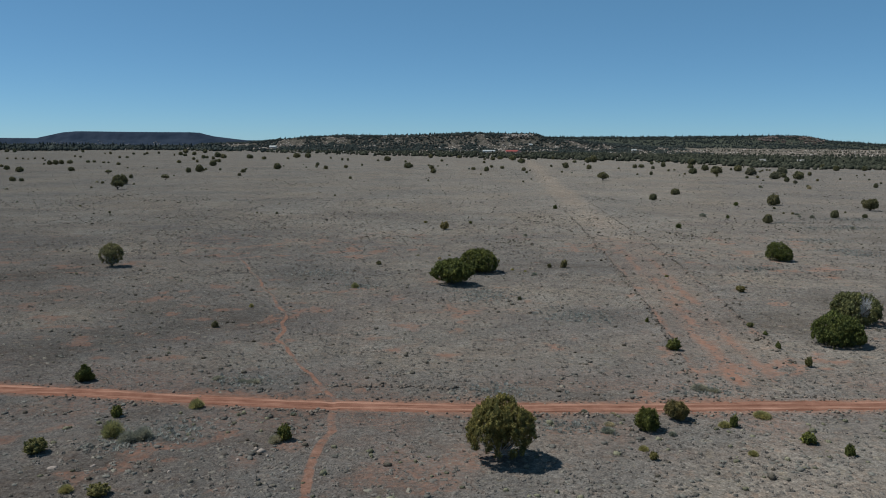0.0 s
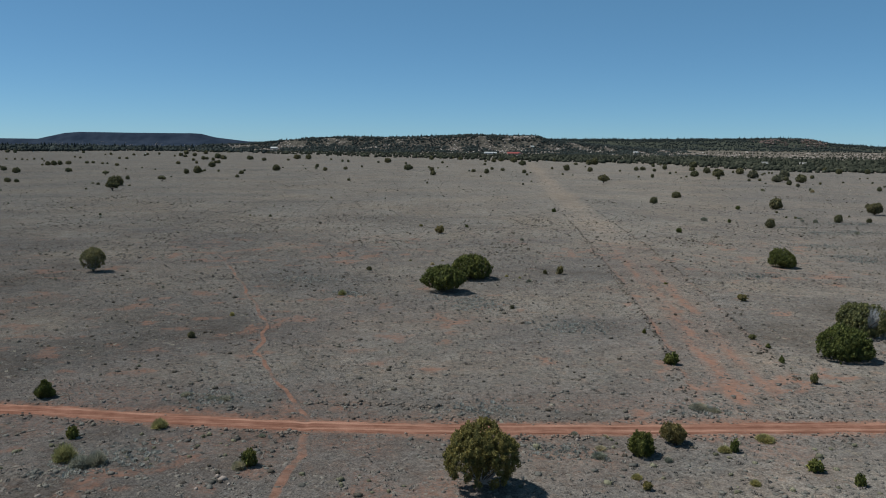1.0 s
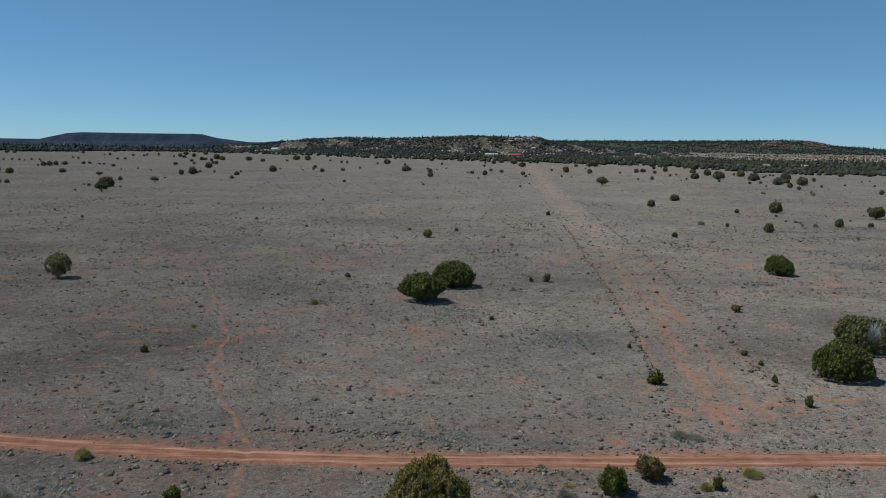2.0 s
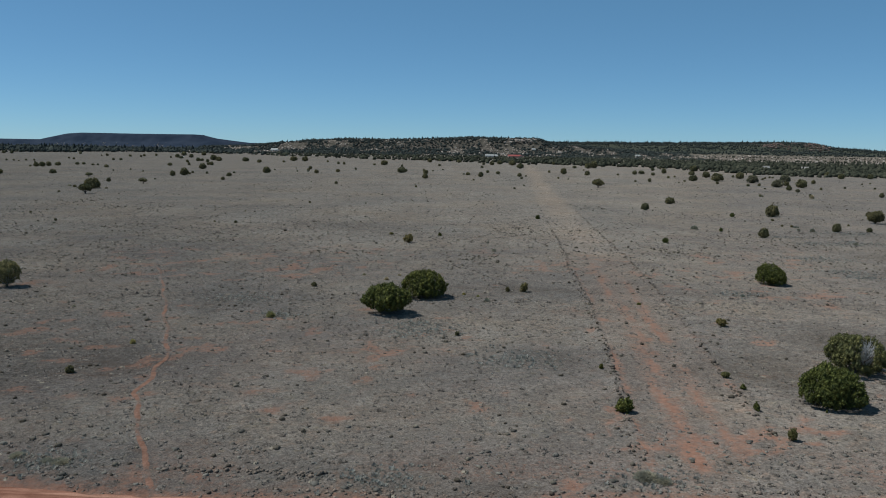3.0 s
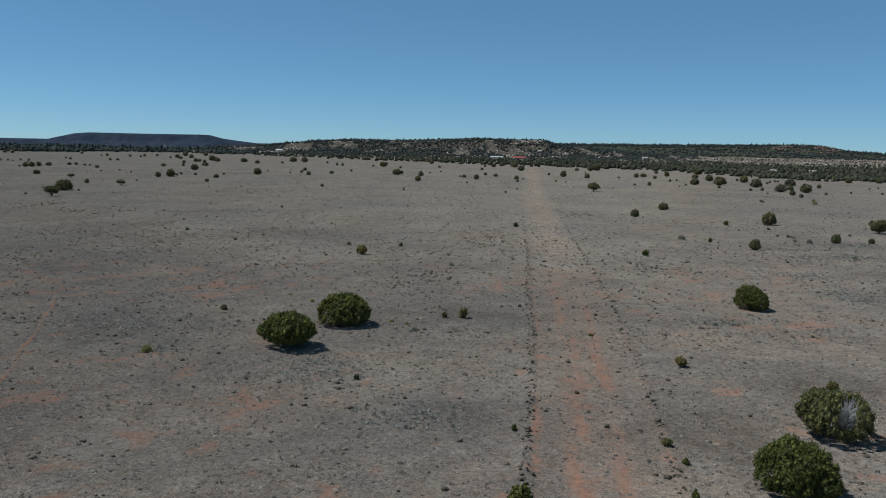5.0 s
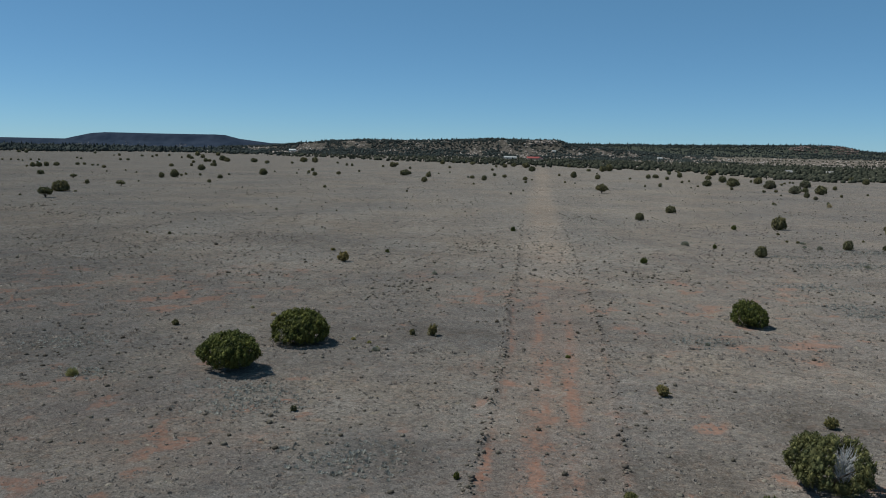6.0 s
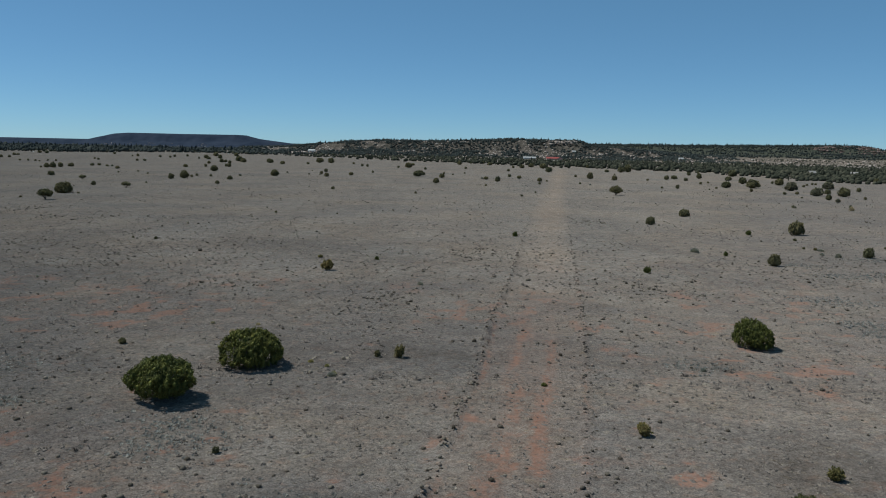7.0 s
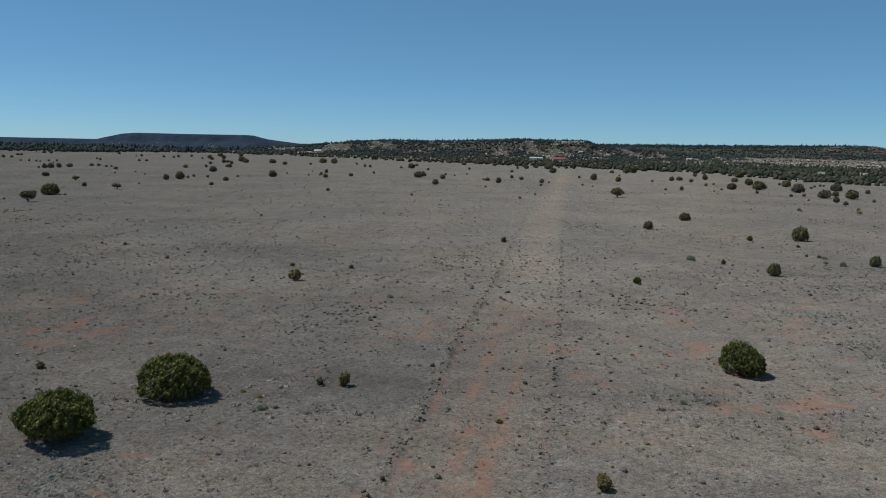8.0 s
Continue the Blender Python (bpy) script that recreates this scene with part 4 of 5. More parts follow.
def crown_lobes(form, w, h, rnd, fine=True):
    """Overlapping lobes that make up a crown w wide and h high."""
    R, out = w / 2, []
    if form in ("dome", "ball", "split"):
        lift = 0.0 if form == "dome" else 0.12
        cz = h * (0.40 + lift)
        top = h - cz
        out.append((0, 0, cz, R * 0.86, top * 0.90))
        if form != "dome":
            out.append((0, 0, h * 0.28, R * 0.48, h * 0.22))
        n = (330 if fine else 110) if w > 2.5 else 24
        ph1, ph2 = rnd.uniform(0, 6.28), rnd.uniform(0, 6.28)
        for i in range((34 if fine else 16) if w > 2.5 else 6):      # pointed tips that break the outline
            a, q = rnd.uniform(0, 6.28), R * rnd.uniform(0.04, 0.09)
            d = R * math.sqrt(rnd.uniform(0.01, 0.8))
            z = cz + top * math.sqrt(1 - (d / R) ** 2) * rnd.uniform(0.93, 1.07)
            out.append((d * math.cos(a), d * math.sin(a), z - q, q, q * 1.9))
        for i in range(n):
            t = (i + 0.5) / n
            up = -0.62 + 1.58 * t
            a = 2.39996 * i + rnd.uniform(-0.35, 0.35)
            wide = 1 + 0.05 * math.sin(2 * a + ph1) + 0.05 * math.sin(3 * a + ph2)
            ring = math.sqrt(max(0.0, 1 - up * up)) if up > 0 else 1 - (0.16 if form == "dome" else 0.85) * up * up
            q = R * (rnd.uniform(0.12, 0.24) if w <= 2.5 else rnd.uniform(0.04, 0.09) if fine else rnd.uniform(0.065, 0.135))
            d = (R * wide * rnd.uniform(0.90, 1.05) - q * rnd.uniform(0.8, 1.1)) * ring
            tall = rnd.uniform(1.1, 2.0)
            z = cz + up * (top - q * tall * 0.5) if up > 0 else cz + up * (cz - q * 0.6)
            out.append((d * math.cos(a), d * math.sin(a), max(z, q * 0.5), q, q * tall))
        if form == "split":
            out = [(-0.42 * R, 0.05 * R, h * 0.48, R * 0.50, h * 0.45), (0.72 * R, 0.05 * R, h * 0.42, R * 0.27, h * 0.38), (0.25 * R, 0.45 * R, h * 0.30, R * 0.32, h * 0.26)] + [o for o in out[2:] if abs(o[0] - 0.29 * R) > 0.21 * R or o[1] > 0.4 * R]
            out.append((0.02 * R, 0, h * 0.97, R * 0.13, h * 0.12))
            out.append((0.29 * R, -0.22 * R, h * 0.20, R * 0.30, h * 0.20))
    elif form == "umbrella":
        for i in range(7):
            a = 2 * math.pi * i / 7 + rnd.uniform(-0.3, 0.3)
            q = R * rnd.uniform(0.34, 0.46)
            d = R - q
            out.append((d * math.cos(a), d * math.sin(a), h * rnd.uniform(0.50, 0.64), q, h * 0.24))
        out.append((0, 0, h * 0.68, R * 0.66, h * 0.32))
    elif form == "cone":
        out.append((0, 0, h * 0.28, R * 0.8, h * 0.28))
        out.append((R * 0.1, 0, h * 0.55, R * 0.55, h * 0.26))
        out.append((0, R * 0.08, h * 0.80, R * 0.28, h * 0.2))
        for i in range(4):
            a = 2 * math.pi * i / 4 + rnd.uniform(-0.4, 0.4)
            out.append((R * 0.62 * math.cos(a), R * 0.62 * math.sin(a), h * rnd.uniform(0.2, 0.42), R * 0.36, h * 0.22))
    return out


def brush_cloud(w, h, count, r):
    """Thin stems fanning up from one foot, feathery at their ends."""
    d = r.randn(count, 3)
    d[:, 2] = np.abs(d[:, 2]) * 0.9 + 0.12
    d /= np.linalg.norm(d, axis=1)[:, None]
    tip = d * np.array([w / 2, w / 2, h]) * (0.50 + 0.56 * r.rand(count))[:, None]
    foot = tip * np.array([0.25, 0.25, 0.12]) + 0.04 * w * r.randn(count, 3) * np.array([1, 1, 0])
    mid = foot + (tip - foot) * 0.62 + 0.05 * w * r.randn(count, 3)
    side = np.cross(tip - foot, r.randn(count, 3))
    side /= np.linalg.norm(side, axis=1)[:, None]
    side *= (0.004 + 0.006 * r.rand(count))[:, None] * w
    V = np.stack([foot, mid + side, tip, mid - side], 1).reshape(-1, 3)
    return V, np.arange(len(V)).reshape(-1, 4)


def uneven(V, w, h, seed, slope):
    """Swells and dents a crown so that no two outlines are alike."""
    out = V.copy()
    a, off = np.arctan2(V[:, 1], V[:, 0]), 3.7 * seed
    side = vnoise(1.1 * np.cos(a) + off, 1.1 * np.sin(a) + 1.6 * V[:, 2] / h, 0.55, seed) - 0.5
    high = vnoise(2.4 * V[:, 0] / w + off, 2.4 * V[:, 1] / w, 0.5, seed + 3) - 0.5
    out[:, :2] *= (1 + 0.22 * side)[:, None]
    out[:, 2] *= (1 + 0.22 * high) * (1 - slope * V[:, 0] / w)
    return out


def build_tree(name, w, h, form, material, seed, sprays=1500, size=0.26, label="", category="tree", x=0.0, y=0.0, group="", turn=0.0, limbs=5, slope=0.0):
    """A juniper or shrub: crown of leafy sprays, trunk and limbs, under one empty at its foot."""
    rnd, r = random.Random(seed), np.random.RandomState(seed)
    root = new(name)
    if form == "brush":
        V, F = brush_cloud(w, h, sprays, r)
        mesh_object("foliage", V, F, material, root)
        v, f = branch(rnd, (0, 0, -0.05), (0.1, 0.1, 1), h * 0.4, 0.03 * w, 3)
        mesh_object("stem", v, f, BARK, root)
        root.matrix_basis = pose(x, y, gz(x, y), 0, 0, turn)
        return tagged(root, label, category, group)
    fine = sprays > 2000
    lobes = crown_lobes(form, w, h, rnd, fine)
    if limbs > 5:      # an open crown that shows its limbs
        lobes = [(0, 0, h * 0.58, w * 0.33, h * 0.30)] + [o for o in lobes[1:] if o[2] > 0.55 * h or rnd.random() < 0.6]
    V, F = spray_cloud(lobes, int(sprays * 1.15) if fine else sprays, size * (0.93 if fine else 1.15), r, up=1.0, blades=3 if fine else 2, width=0.15 if fine else 0.19)
    V = uneven(V, w, h, seed, slope)
    cv, cf = core_faces(lobes, 0.70 if sprays > 3000 else 0.84, seed)
    F = np.concatenate([F, cf + len(V)])
    V = np.concatenate([V, uneven(cv, w, h, seed, slope)])
    mesh_object("crown", V, F, material, root)
    high = h * (0.66 if form in ("umbrella", "split", "ball") else 0.45)
    lean = Vector((rnd.uniform(-0.15, 0.15), rnd.uniform(-0.15, 0.15), 1))
    v, f = branch(rnd, (0, 0, -0.15), lean, high + 0.15, max(0.05, 0.055 * w), 4)
    mesh_object("trunk", v, f, BARK, root)
    for i in range(limbs):
        a = 2 * math.pi * (i + rnd.random() * 0.6) / max(limbs, 1)
        v, f = branch(rnd, (0.02 * math.cos(a), 0.02 * math.sin(a), h * rnd.uniform(0.03, 0.2)), (math.cos(a), math.sin(a), rnd.uniform(0.5, 1.2)), min(w * 0.46, h * 0.75), 0.025 * w, 4)
        mesh_object("limb", v, f, BARK, root)
    if form == "split":
        for i in range(190):
            a, q = rnd.uniform(0, 6.28), rnd.random()
            s = (0.27 * w / 2 + 0.36 * math.cos(a) * q, 0.25 * math.sin(a) - 0.45, h * rnd.uniform(0.28, 0.72))
            v, f = branch(rnd, s, (0.55 * math.cos(a), 0.5 * math.sin(a) - 0.35, 1), h * rnd.uniform(0.20, 0.34), rnd.uniform(0.010, 0.022), 4)
            mesh_object("dead_branch", v, f, DEAD, root, label="bare bleached dead branch")
    if form == "ball" and sprays > 3000:
        for i in range(44 if limbs > 5 else 8):
            a = rnd.uniform(0, 6.28)
            v, f = branch(rnd, (0, 0, h * 0.1), (math.cos(a), math.sin(a), rnd.uniform(0.35, 1.2)), w * rnd.uniform(0.44, 0.56), 0.034, 5)
            mesh_object("dead_branch", v, f, DEAD, root, label="grey dead branch showing through the foliage")
    root.matrix_basis = pose(x, y, gz(x, y), 0, 0, turn)
    return tagged(root, label, category, group)


PROTO = {}


def plant(kind, x, y, w, h, label="", turn=None):
    """A copy of one of the standard plants, w wide and h high, on the ground at x, y."""
    table = KINDS[kind]
    k = len(PROTO.get(kind, []))
    rnd = random.Random(int(x * 10) * 7919 + int(y * 10))
    name, form, mat, sprays, size, cat, text, grp, bw, bh = table
    m = Matrix.Translation((x, y, gz(x, y) - 0.03)) @ pose(0, 0, 0, 0, 0, rnd.uniform(0, 360) if turn is None else turn)
    if k < 4:
        ob = build_tree(name, bw, bh, form, mat, 100 * len(kind) + 17 * k + ord(kind[0]), sprays, size, text, cat, group=grp, limbs=3)
        PROTO.setdefault(kind, []).append(ob)
        ob.matrix_basis = m @ Matrix.Diagonal((w / bw, w / bw, h / bh, 1))
    else:
        src = PROTO[kind][rnd.randrange(4)]
        ob = copy_thing(src, m)
        ob.scale = (w / bw, w / bw, h / bh)
    if label:
        tagged(ob, label)
    return ob


KINDS = {
    "round": ("juniper_tree", "dome", HAZED_JUNIPER, 360, 0.36, "tree", "round dark grey-green juniper on the open plain", "scattered junipers", 4.0, 3.0),
    "umbrella": ("juniper_tree", "umbrella", HAZED_JUNIPER, 850, 0.27, "tree", "flat-topped juniper with a bare trunk below its crown", "scattered junipers", 5.0, 3.6),
    "open": ("juniper_tree", "dome", PALE_JUNIPER, 340, 0.40, "tree", "pale greyish juniper on the open plain", "scattered junipers", 4.0, 2.8),
    "bush": ("juniper_bush", "dome", JUNIPER, 420, 0.17, "shrub", "small dark green juniper bush in dry grass", "small juniper bushes", 1.2, 0.95),
    "dot": ("juniper_bush", "dome", HAZED_JUNIPER, 300, 0.20, "shrub", "small dark grey-green bush on the open plain", "small juniper bushes", 1.2, 0.95),
    "olive": ("olive_shrub", "ball", OLIVE_SHRUB, 420, 0.15, "shrub", "small olive-green shrub in dry grass", "olive shrubs", 1.2, 1.0),
    "brown": ("olive_shrub", "ball", BROWN_OLIVE, 420, 0.15, "shrub", "small brownish olive shrub in dry grass", "olive shrubs", 1.2, 1.0),
    "sage": ("sagebrush", "brush", SAGE, 2400, 0.16, "shrub", "low grey-green sagebrush in dry grass", "sagebrush", 1.2, 0.7),
    "yellow": ("rabbitbrush", "brush", YELLOW, 2400, 0.17, "shrub", "pale yellow-green rabbitbrush beside the dirt road", "rabbitbrush", 1.2, 0.8),
    "tan": ("dry_shrub", "brush", TAN, 2000, 0.17, "shrub", "dry tan shrub in the grass", "dry shrubs", 1.2, 0.9),
    "sapling": ("juniper_sapling", "cone", JUNIPER, 420, 0.16, "shrub", "pointed young green juniper in dry grass", "young junipers", 1.2, 1.3),
}


def rock(x, y, w, h, seed):
    """A pale sandstone slab lying in the grass."""
    v, f = lump_shape(seed, -0.2, 0.3, 2)
    ob = mesh_object("rock", v * np.array([w, w * 0.7, h]), f, STONE, values={"tint": 0 * v[:, 0] + 0.42})
    ob.matrix_basis = pose(x, y, gz(x, y) - 0.05, 0, 0, seed * 47)
    return tagged(ob, "pale sandstone rock lying on red soil", "rock", "pale rocks")



# large junipers beside the road and the graded strip
build_tree("juniper_tree", 3.94, 3.58, "ball", OLIVE, 3, 11500, 0.13, "large olive-green juniper with grey limbs beside the road", limbs=9, x=3.6, y=45.1)
build_tree("juniper_tree", 4.65, 2.98, "dome", JUNIPER, 5, 12500, 0.13, "broad dark green juniper dome growing down to the ground", x=37.5, y=73.5)
build_tree("juniper_tree", 5.02, 3.23, "split", DUSTY, 8, 9500, 0.13, "juniper split open by a bundle of bleached dead branches", turn=-27, x=44.1, y=82.5)
build_tree("juniper_tree", 5.55, 3.25, "ball", JUNIPER, 11, 11500, 0.13, "rounded green juniper with a raised skirt and dark shade beneath", x=1.4, y=103.8)
build_tree("juniper_tree", 5.6, 3.4, "dome", JUNIPER, 14, 11500, 0.13, "dense dark green juniper dome in dry grass", x=5.4, y=114.4)
build_tree("juniper_tree", 4.1, 2.9, "dome", JUNIPER, 17, 9500, 0.125, "compact green juniper on open grass", slope=0.45, x=54.9, y=127.7)
build_tree("juniper_tree", 3.4, 3.42, "ball", SOFT_OLIVE, 20, 5000, 0.15, "olive-green juniper standing alone on the plain", limbs=7, x=-48.6, y=115.8)
build_tree("juniper_tree", 1.66, 1.51, "dome", JUNIPER, 23, 3400, 0.10, "small dense green juniper near the road", x=13.7, y=50.4)
build_tree("juniper_tree", 1.73, 1.32, "ball", BROWN_OLIVE, 26, 3400, 0.10, "brownish olive juniper bush near the road", x=16.2, y=52.4)
build_tree("juniper_tree", 1.56, 1.44, "cone", JUNIPER, 29, 3000, 0.10, "pointed dark green juniper near the road", x=-27.6, y=59.7)
build_tree("juniper_tree", 5.1, 3.6, "umbrella", HAZED_JUNIPER, 32, 1500, 0.36, "flat-crowned juniper on a bare trunk", x=-125.3, y=307.5)
build_tree("juniper_tree", 6.8, 4.4, "dome", HAZED_JUNIPER, 35, 1500, 0.4, "large round juniper behind a flat-crowned one", x=-139.5, y=345)
build_tree("juniper_tree", 6.24, 4.23, "umbrella", HAZED_JUNIPER, 38, 1500, 0.42, "broad flat-topped juniper on the plain", x=86.1, y=426.9)
# shrubs and bushes by the road
plant("bush", -21.9, 51.8, 0.76, 0.74)
plant("yellow", -20.7, 48.2, 1.63, 1.2, "yellow-green rabbitbrush in a clump of grey brush")
plant("sage", -19.4, 47.4, 1.47, 0.82)
plant("sage", -18.6, 47.8, 1.34, 0.99)
plant("olive", -24.1, 45.3, 1.4, 0.86)
plant("bush", -9.8, 48.0, 0.92, 0.97)
plant("tan", -10.3, 47.5, 0.98, 0.65)
plant("yellow", -17.1, 53.8, 1.26, 0.72)
plant("olive", -18.0, 39.8, 1.18, 0.64)
plant("yellow", -19.9, 40.2, 0.9, 0.48)
plant("sage", -17.5, 60.5, 1.15, 0.32)
plant("sage", -14.5, 59.7, 1.31, 0.35)
plant("sage", -15.4, 59.9, 0.96, 0.29)
plant("bush", 21.3, 70.8, 1.29, 0.97, "bushy bright green young juniper by the old graded strip")
plant("yellow", 22.3, 53.0, 1.48, 0.52)
plant("yellow", 19.0, 51.0, 0.98, 0.47)
plant("bush", 19.6, 51.0, 0.53, 0.75)
plant("bush", 23.4, 48.3, 0.93, 0.67)
plant("bush", 25.0, 46.3, 0.62, 0.67)
plant("olive", 12.8, 45.4, 0.54, 0.52)
plant("yellow", 12.6, 47.0, 0.77, 0.37)
plant("yellow", 19.1, 46.3, 0.75, 0.36)
plant("sage", 10.1, 53.7, 0.63, 0.28)
plant("sage", 20.0, 59.1, 1.73, 0.49)
plant("sage", 20.9, 58.5, 1.11, 0.36)
plant("olive", 31.3, 65.6, 0.62, 0.85)
plant("sapling", 31.3, 71.9, 0.47, 0.72)
plant("sapling", 32.3, 77.2, 0.51, 0.49)
plant("olive", 31.8, 79.9, 0.81, 0.49)
plant("sage", 11.0, 50.0, 1.11, 0.44)
plant("sage", 15.1, 49.5, 0.66, 0.32)
plant("tan", 11.4, 51.4, 0.98, 0.25)
# bushes along the middle of the plain
plant("yellow", -11.1, 100.6, 1.23, 0.82)
plant("dot", -22.8, 78.4, 0.74, 0.6)
plant("tan", 18.3, 119.2, 0.86, 0.92)
plant("olive", 38.5, 101.2, 0.8, 0.63)
plant("bush", 36.4, 71.6, 0.16, 0.25)
plant("brown", 38.5, 100.2, 0.97, 0.87)
plant("olive", 49.2, 93.8, 0.99, 0.89)
plant("dot", 16.4, 119.1, 0.59, 0.67)
plant("brown", 18.6, 119.0, 0.98, 1.25)
plant("dot", -9.6, 120.3, 0.77, 0.58)
plant("bush", 32.8, 229.9, 1.14, 1.11)
plant("brown", 0.6, 171.4, 1.9, 1.67)
plant("olive", -3.8, 186.4, 0.97, 0.55)
plant("bush", 6.7, 185.4, 0.77, 0.65)
plant("bush", 53.7, 179.3, 1.25, 1.03, "small light green bush on the plain")
plant("sage", 69.4, 210.7, 2.21, 1.15)
plant("sage", 97.1, 207.5, 1.5, 1.14)
plant("bush", 92.3, 249.0, 1.37, 1.06)
plant("bush", 74.4, 206.0, 0.86, 0.84)
plant("dot", 9.4, 93.5, 0.5, 0.43)
plant("bush", 21.8, 82.3, 0.38, 0.45)
plant("sapling", 31.3, 71.6, 0.41, 0.62)
plant("sage", 13.3, 112.1, 0.97, 0.47)
plant("sage", 16.9, 159.7, 1.09, 0.65)
plant("bush", 32.0, 111.4, 0.52, 0.27)
plant("sage", 47.2, 117.8, 0.65, 0.43)
plant("yellow", 13.4, 112.6, 0.63, 0.41)
# junipers across the plain
plant("round", 79.3, 192.4, 2.35, 2.23)
plant("round", 105.1, 251.7, 3.84, 3.65)
plant("round", 103.3, 208.3, 2.19, 2.08)
plant("round", 72.1, 271.1, 2.56, 2.25)
plant("round", 89.3, 304.8, 3.6, 2.57)
build_tree("juniper_tree", 4.5, 3.6, "ball", HAZED_JUNIPER, 41, 2400, 0.22, "round-headed juniper on a short bare trunk", x=126.3, y=233.7)
plant("round", -250.6, 473.0, 4.66, 3.2)
plant("round", -231.8, 498.3, 3.93, 2.62)
plant("round", -308.4, 627.2, 4.12, 3.32)
plant("round", -304.3, 628.8, 4.54, 3.8)
plant("round", -307.9, 645.8, 4.24, 3.41)
plant("round", -309.8, 664.6, 4.8, 3.0)
plant("round", -157.7, 403.8, 2.13, 2.02)
plant("round", -154.9, 487.1, 3.2, 3.04)
plant("round", -151.8, 498.6, 5.25, 4.5)
plant("round", -182.7, 635.9, 5.84, 4.31)
plant("round", -117.1, 566.4, 5.58, 4.27)
plant("round", -26.8, 621.3, 6.94, 4.3)
plant("round", -5.8, 514.3, 3.72, 3.1)
plant("round", 30.8, 556.5, 3.66, 3.36)
plant("round", 23.1, 592.2, 3.51, 2.22)
plant("round", 202.7, 371.7, 2.2, 2.09)
plant("round", 330.4, 694.0, 4.57, 4.2)
plant("round", 319.1, 645.9, 5.1, 4.4)
plant("round", 345.7, 653.0, 4.72, 3.95)
plant("umbrella", -192.2, 459.2, 3.92, 2.6)
plant("umbrella", -135.3, 389.4, 4.35, 2.9)
plant("round", 163.6, 678.2, 4.05, 3.4)
plant("round", 172.3, 691.8, 4.96, 3.08)
plant("round", 173.8, 658.7, 3.39, 2.39)
plant("round", 199.6, 721.9, 4.6, 4.37)
plant("round", 213.6, 687.7, 5.44, 3.42)
plant("round", 254.6, 816.5, 8.17, 6.38)
plant("round", 204.6, 622.1, 5.37, 4.75)
plant("round", 188.4, 548.2, 7.63, 5.31)
plant("round", 172.7, 501.2, 1.93, 1.76)
plant("round", 171.4, 545.9, 5.71, 4.1)
plant("round", 225.2, 607.7, 5.68, 4.88)
plant("round", 232.9, 584.4, 1.81, 1.56)
plant("round", 181.5, 474.6, 1.8, 1.44)
plant("round", 190.1, 480.3, 2.01, 1.46)
plant("round", 209.6, 489.3, 3.53, 2.75)
plant("round", 186.2, 430.5, 2.9, 2.76)
plant("round", 207.0, 462.7, 6.27, 4.76)
plant("round", 244.0, 529.3, 2.63, 2.5)
plant("round", 206.7, 438.5, 1.48, 1.41)
plant("round", 146.1, 365.2, 1.74, 1.08)
plant("round", 171.4, 373.2, 1.23, 1.17)
plant("round", 135.6, 517.8, 2.41, 2.29)
plant("round", 230.2, 636.0, 2.0, 1.9)
plant("round", 214.4, 818.1, 3.95, 3.4)
plant("round", 179.1, 615.7, 1.69, 1.38)
plant("round", 177.6, 440.3, 1.16, 0.76)
plant("round", 255.9, 629.4, 1.72, 1.63)
plant("round", 200.1, 572.1, 2.0, 1.78)
plant("open", 203.0, 524.8, 6.64, 5.28)
plant("open", 195.0, 466.9, 6.34, 4.2)
plant("open", 238.5, 559.6, 7.11, 4.67)
plant("open", 182.3, 411.0, 2.14, 1.57)
plant("round", 61.7, 978.2, 6.05, 4.63)
plant("round", 86.0, 975.4, 8.03, 5.99)
plant("round", 82.1, 826.1, 6.72, 5.01)
plant("round", 75.3, 1042.9, 7.33, 4.54)
plant("round", 23.8, 1112.8, 6.03, 4.27)
plant("round", 148.9, 1077.4, 4.45, 4.23)
plant("round", 145.5, 879.2, 4.3, 2.87)
plant("round", 160.0, 878.6, 7.13, 5.75)
plant("round", 172.1, 909.8, 8.14, 7.73)
plant("round", 101.7, 657.0, 4.98, 4.73)
plant("round", 116.4, 633.5, 4.28, 3.75)
plant("round", 94.3, 691.9, 2.22, 2.11)
plant("round", 82.4, 548.7, 1.51, 1.23)
plant("round", 142.8, 646.1, 2.06, 1.47)
plant("round", 46.8, 623.7, 3.25, 2.28)
plant("round", 23.8, 491.7, 1.35, 1.1)
plant("round", 48.3, 431.6, 1.0, 0.76)
plant("round", 63.8, 580.4, 1.39, 1.05)
plant("round", 51.5, 976.4, 3.23, 2.79)
plant("round", -16.2, 1103.1, 6.44, 5.3)
plant("round", -3.8, 1205.8, 3.53, 2.91)
plant("round", 13.7, 1229.8, 4.63, 4.16)
plant("round", -541.0, 937.3, 4.45, 3.25)
plant("round", -537.1, 947.1, 3.67, 2.82)
plant("round", -618.2, 1088.3, 4.72, 3.26)
plant("round", -616.5, 1094.2, 4.28, 2.73)
plant("round", -723.1, 1328.4, 6.38, 4.01)
plant("round", -698.2, 1306.9, 5.7, 4.6)
plant("round", -432.6, 810.6, 2.07, 1.97)
plant("round", -424.9, 810.0, 2.42, 1.59)
plant("round", -410.1, 821.0, 2.1, 2.0)
plant("round", -416.2, 919.8, 2.75, 2.26)
plant("round", -310.3, 699.7, 3.52, 2.35)
plant("round", -309.0, 709.3, 3.27, 2.03)
plant("round", -292.1, 689.2, 2.59, 1.61)
plant("round", -258.5, 637.4, 3.44, 2.13)
plant("round", -362.1, 918.1, 3.91, 2.42)
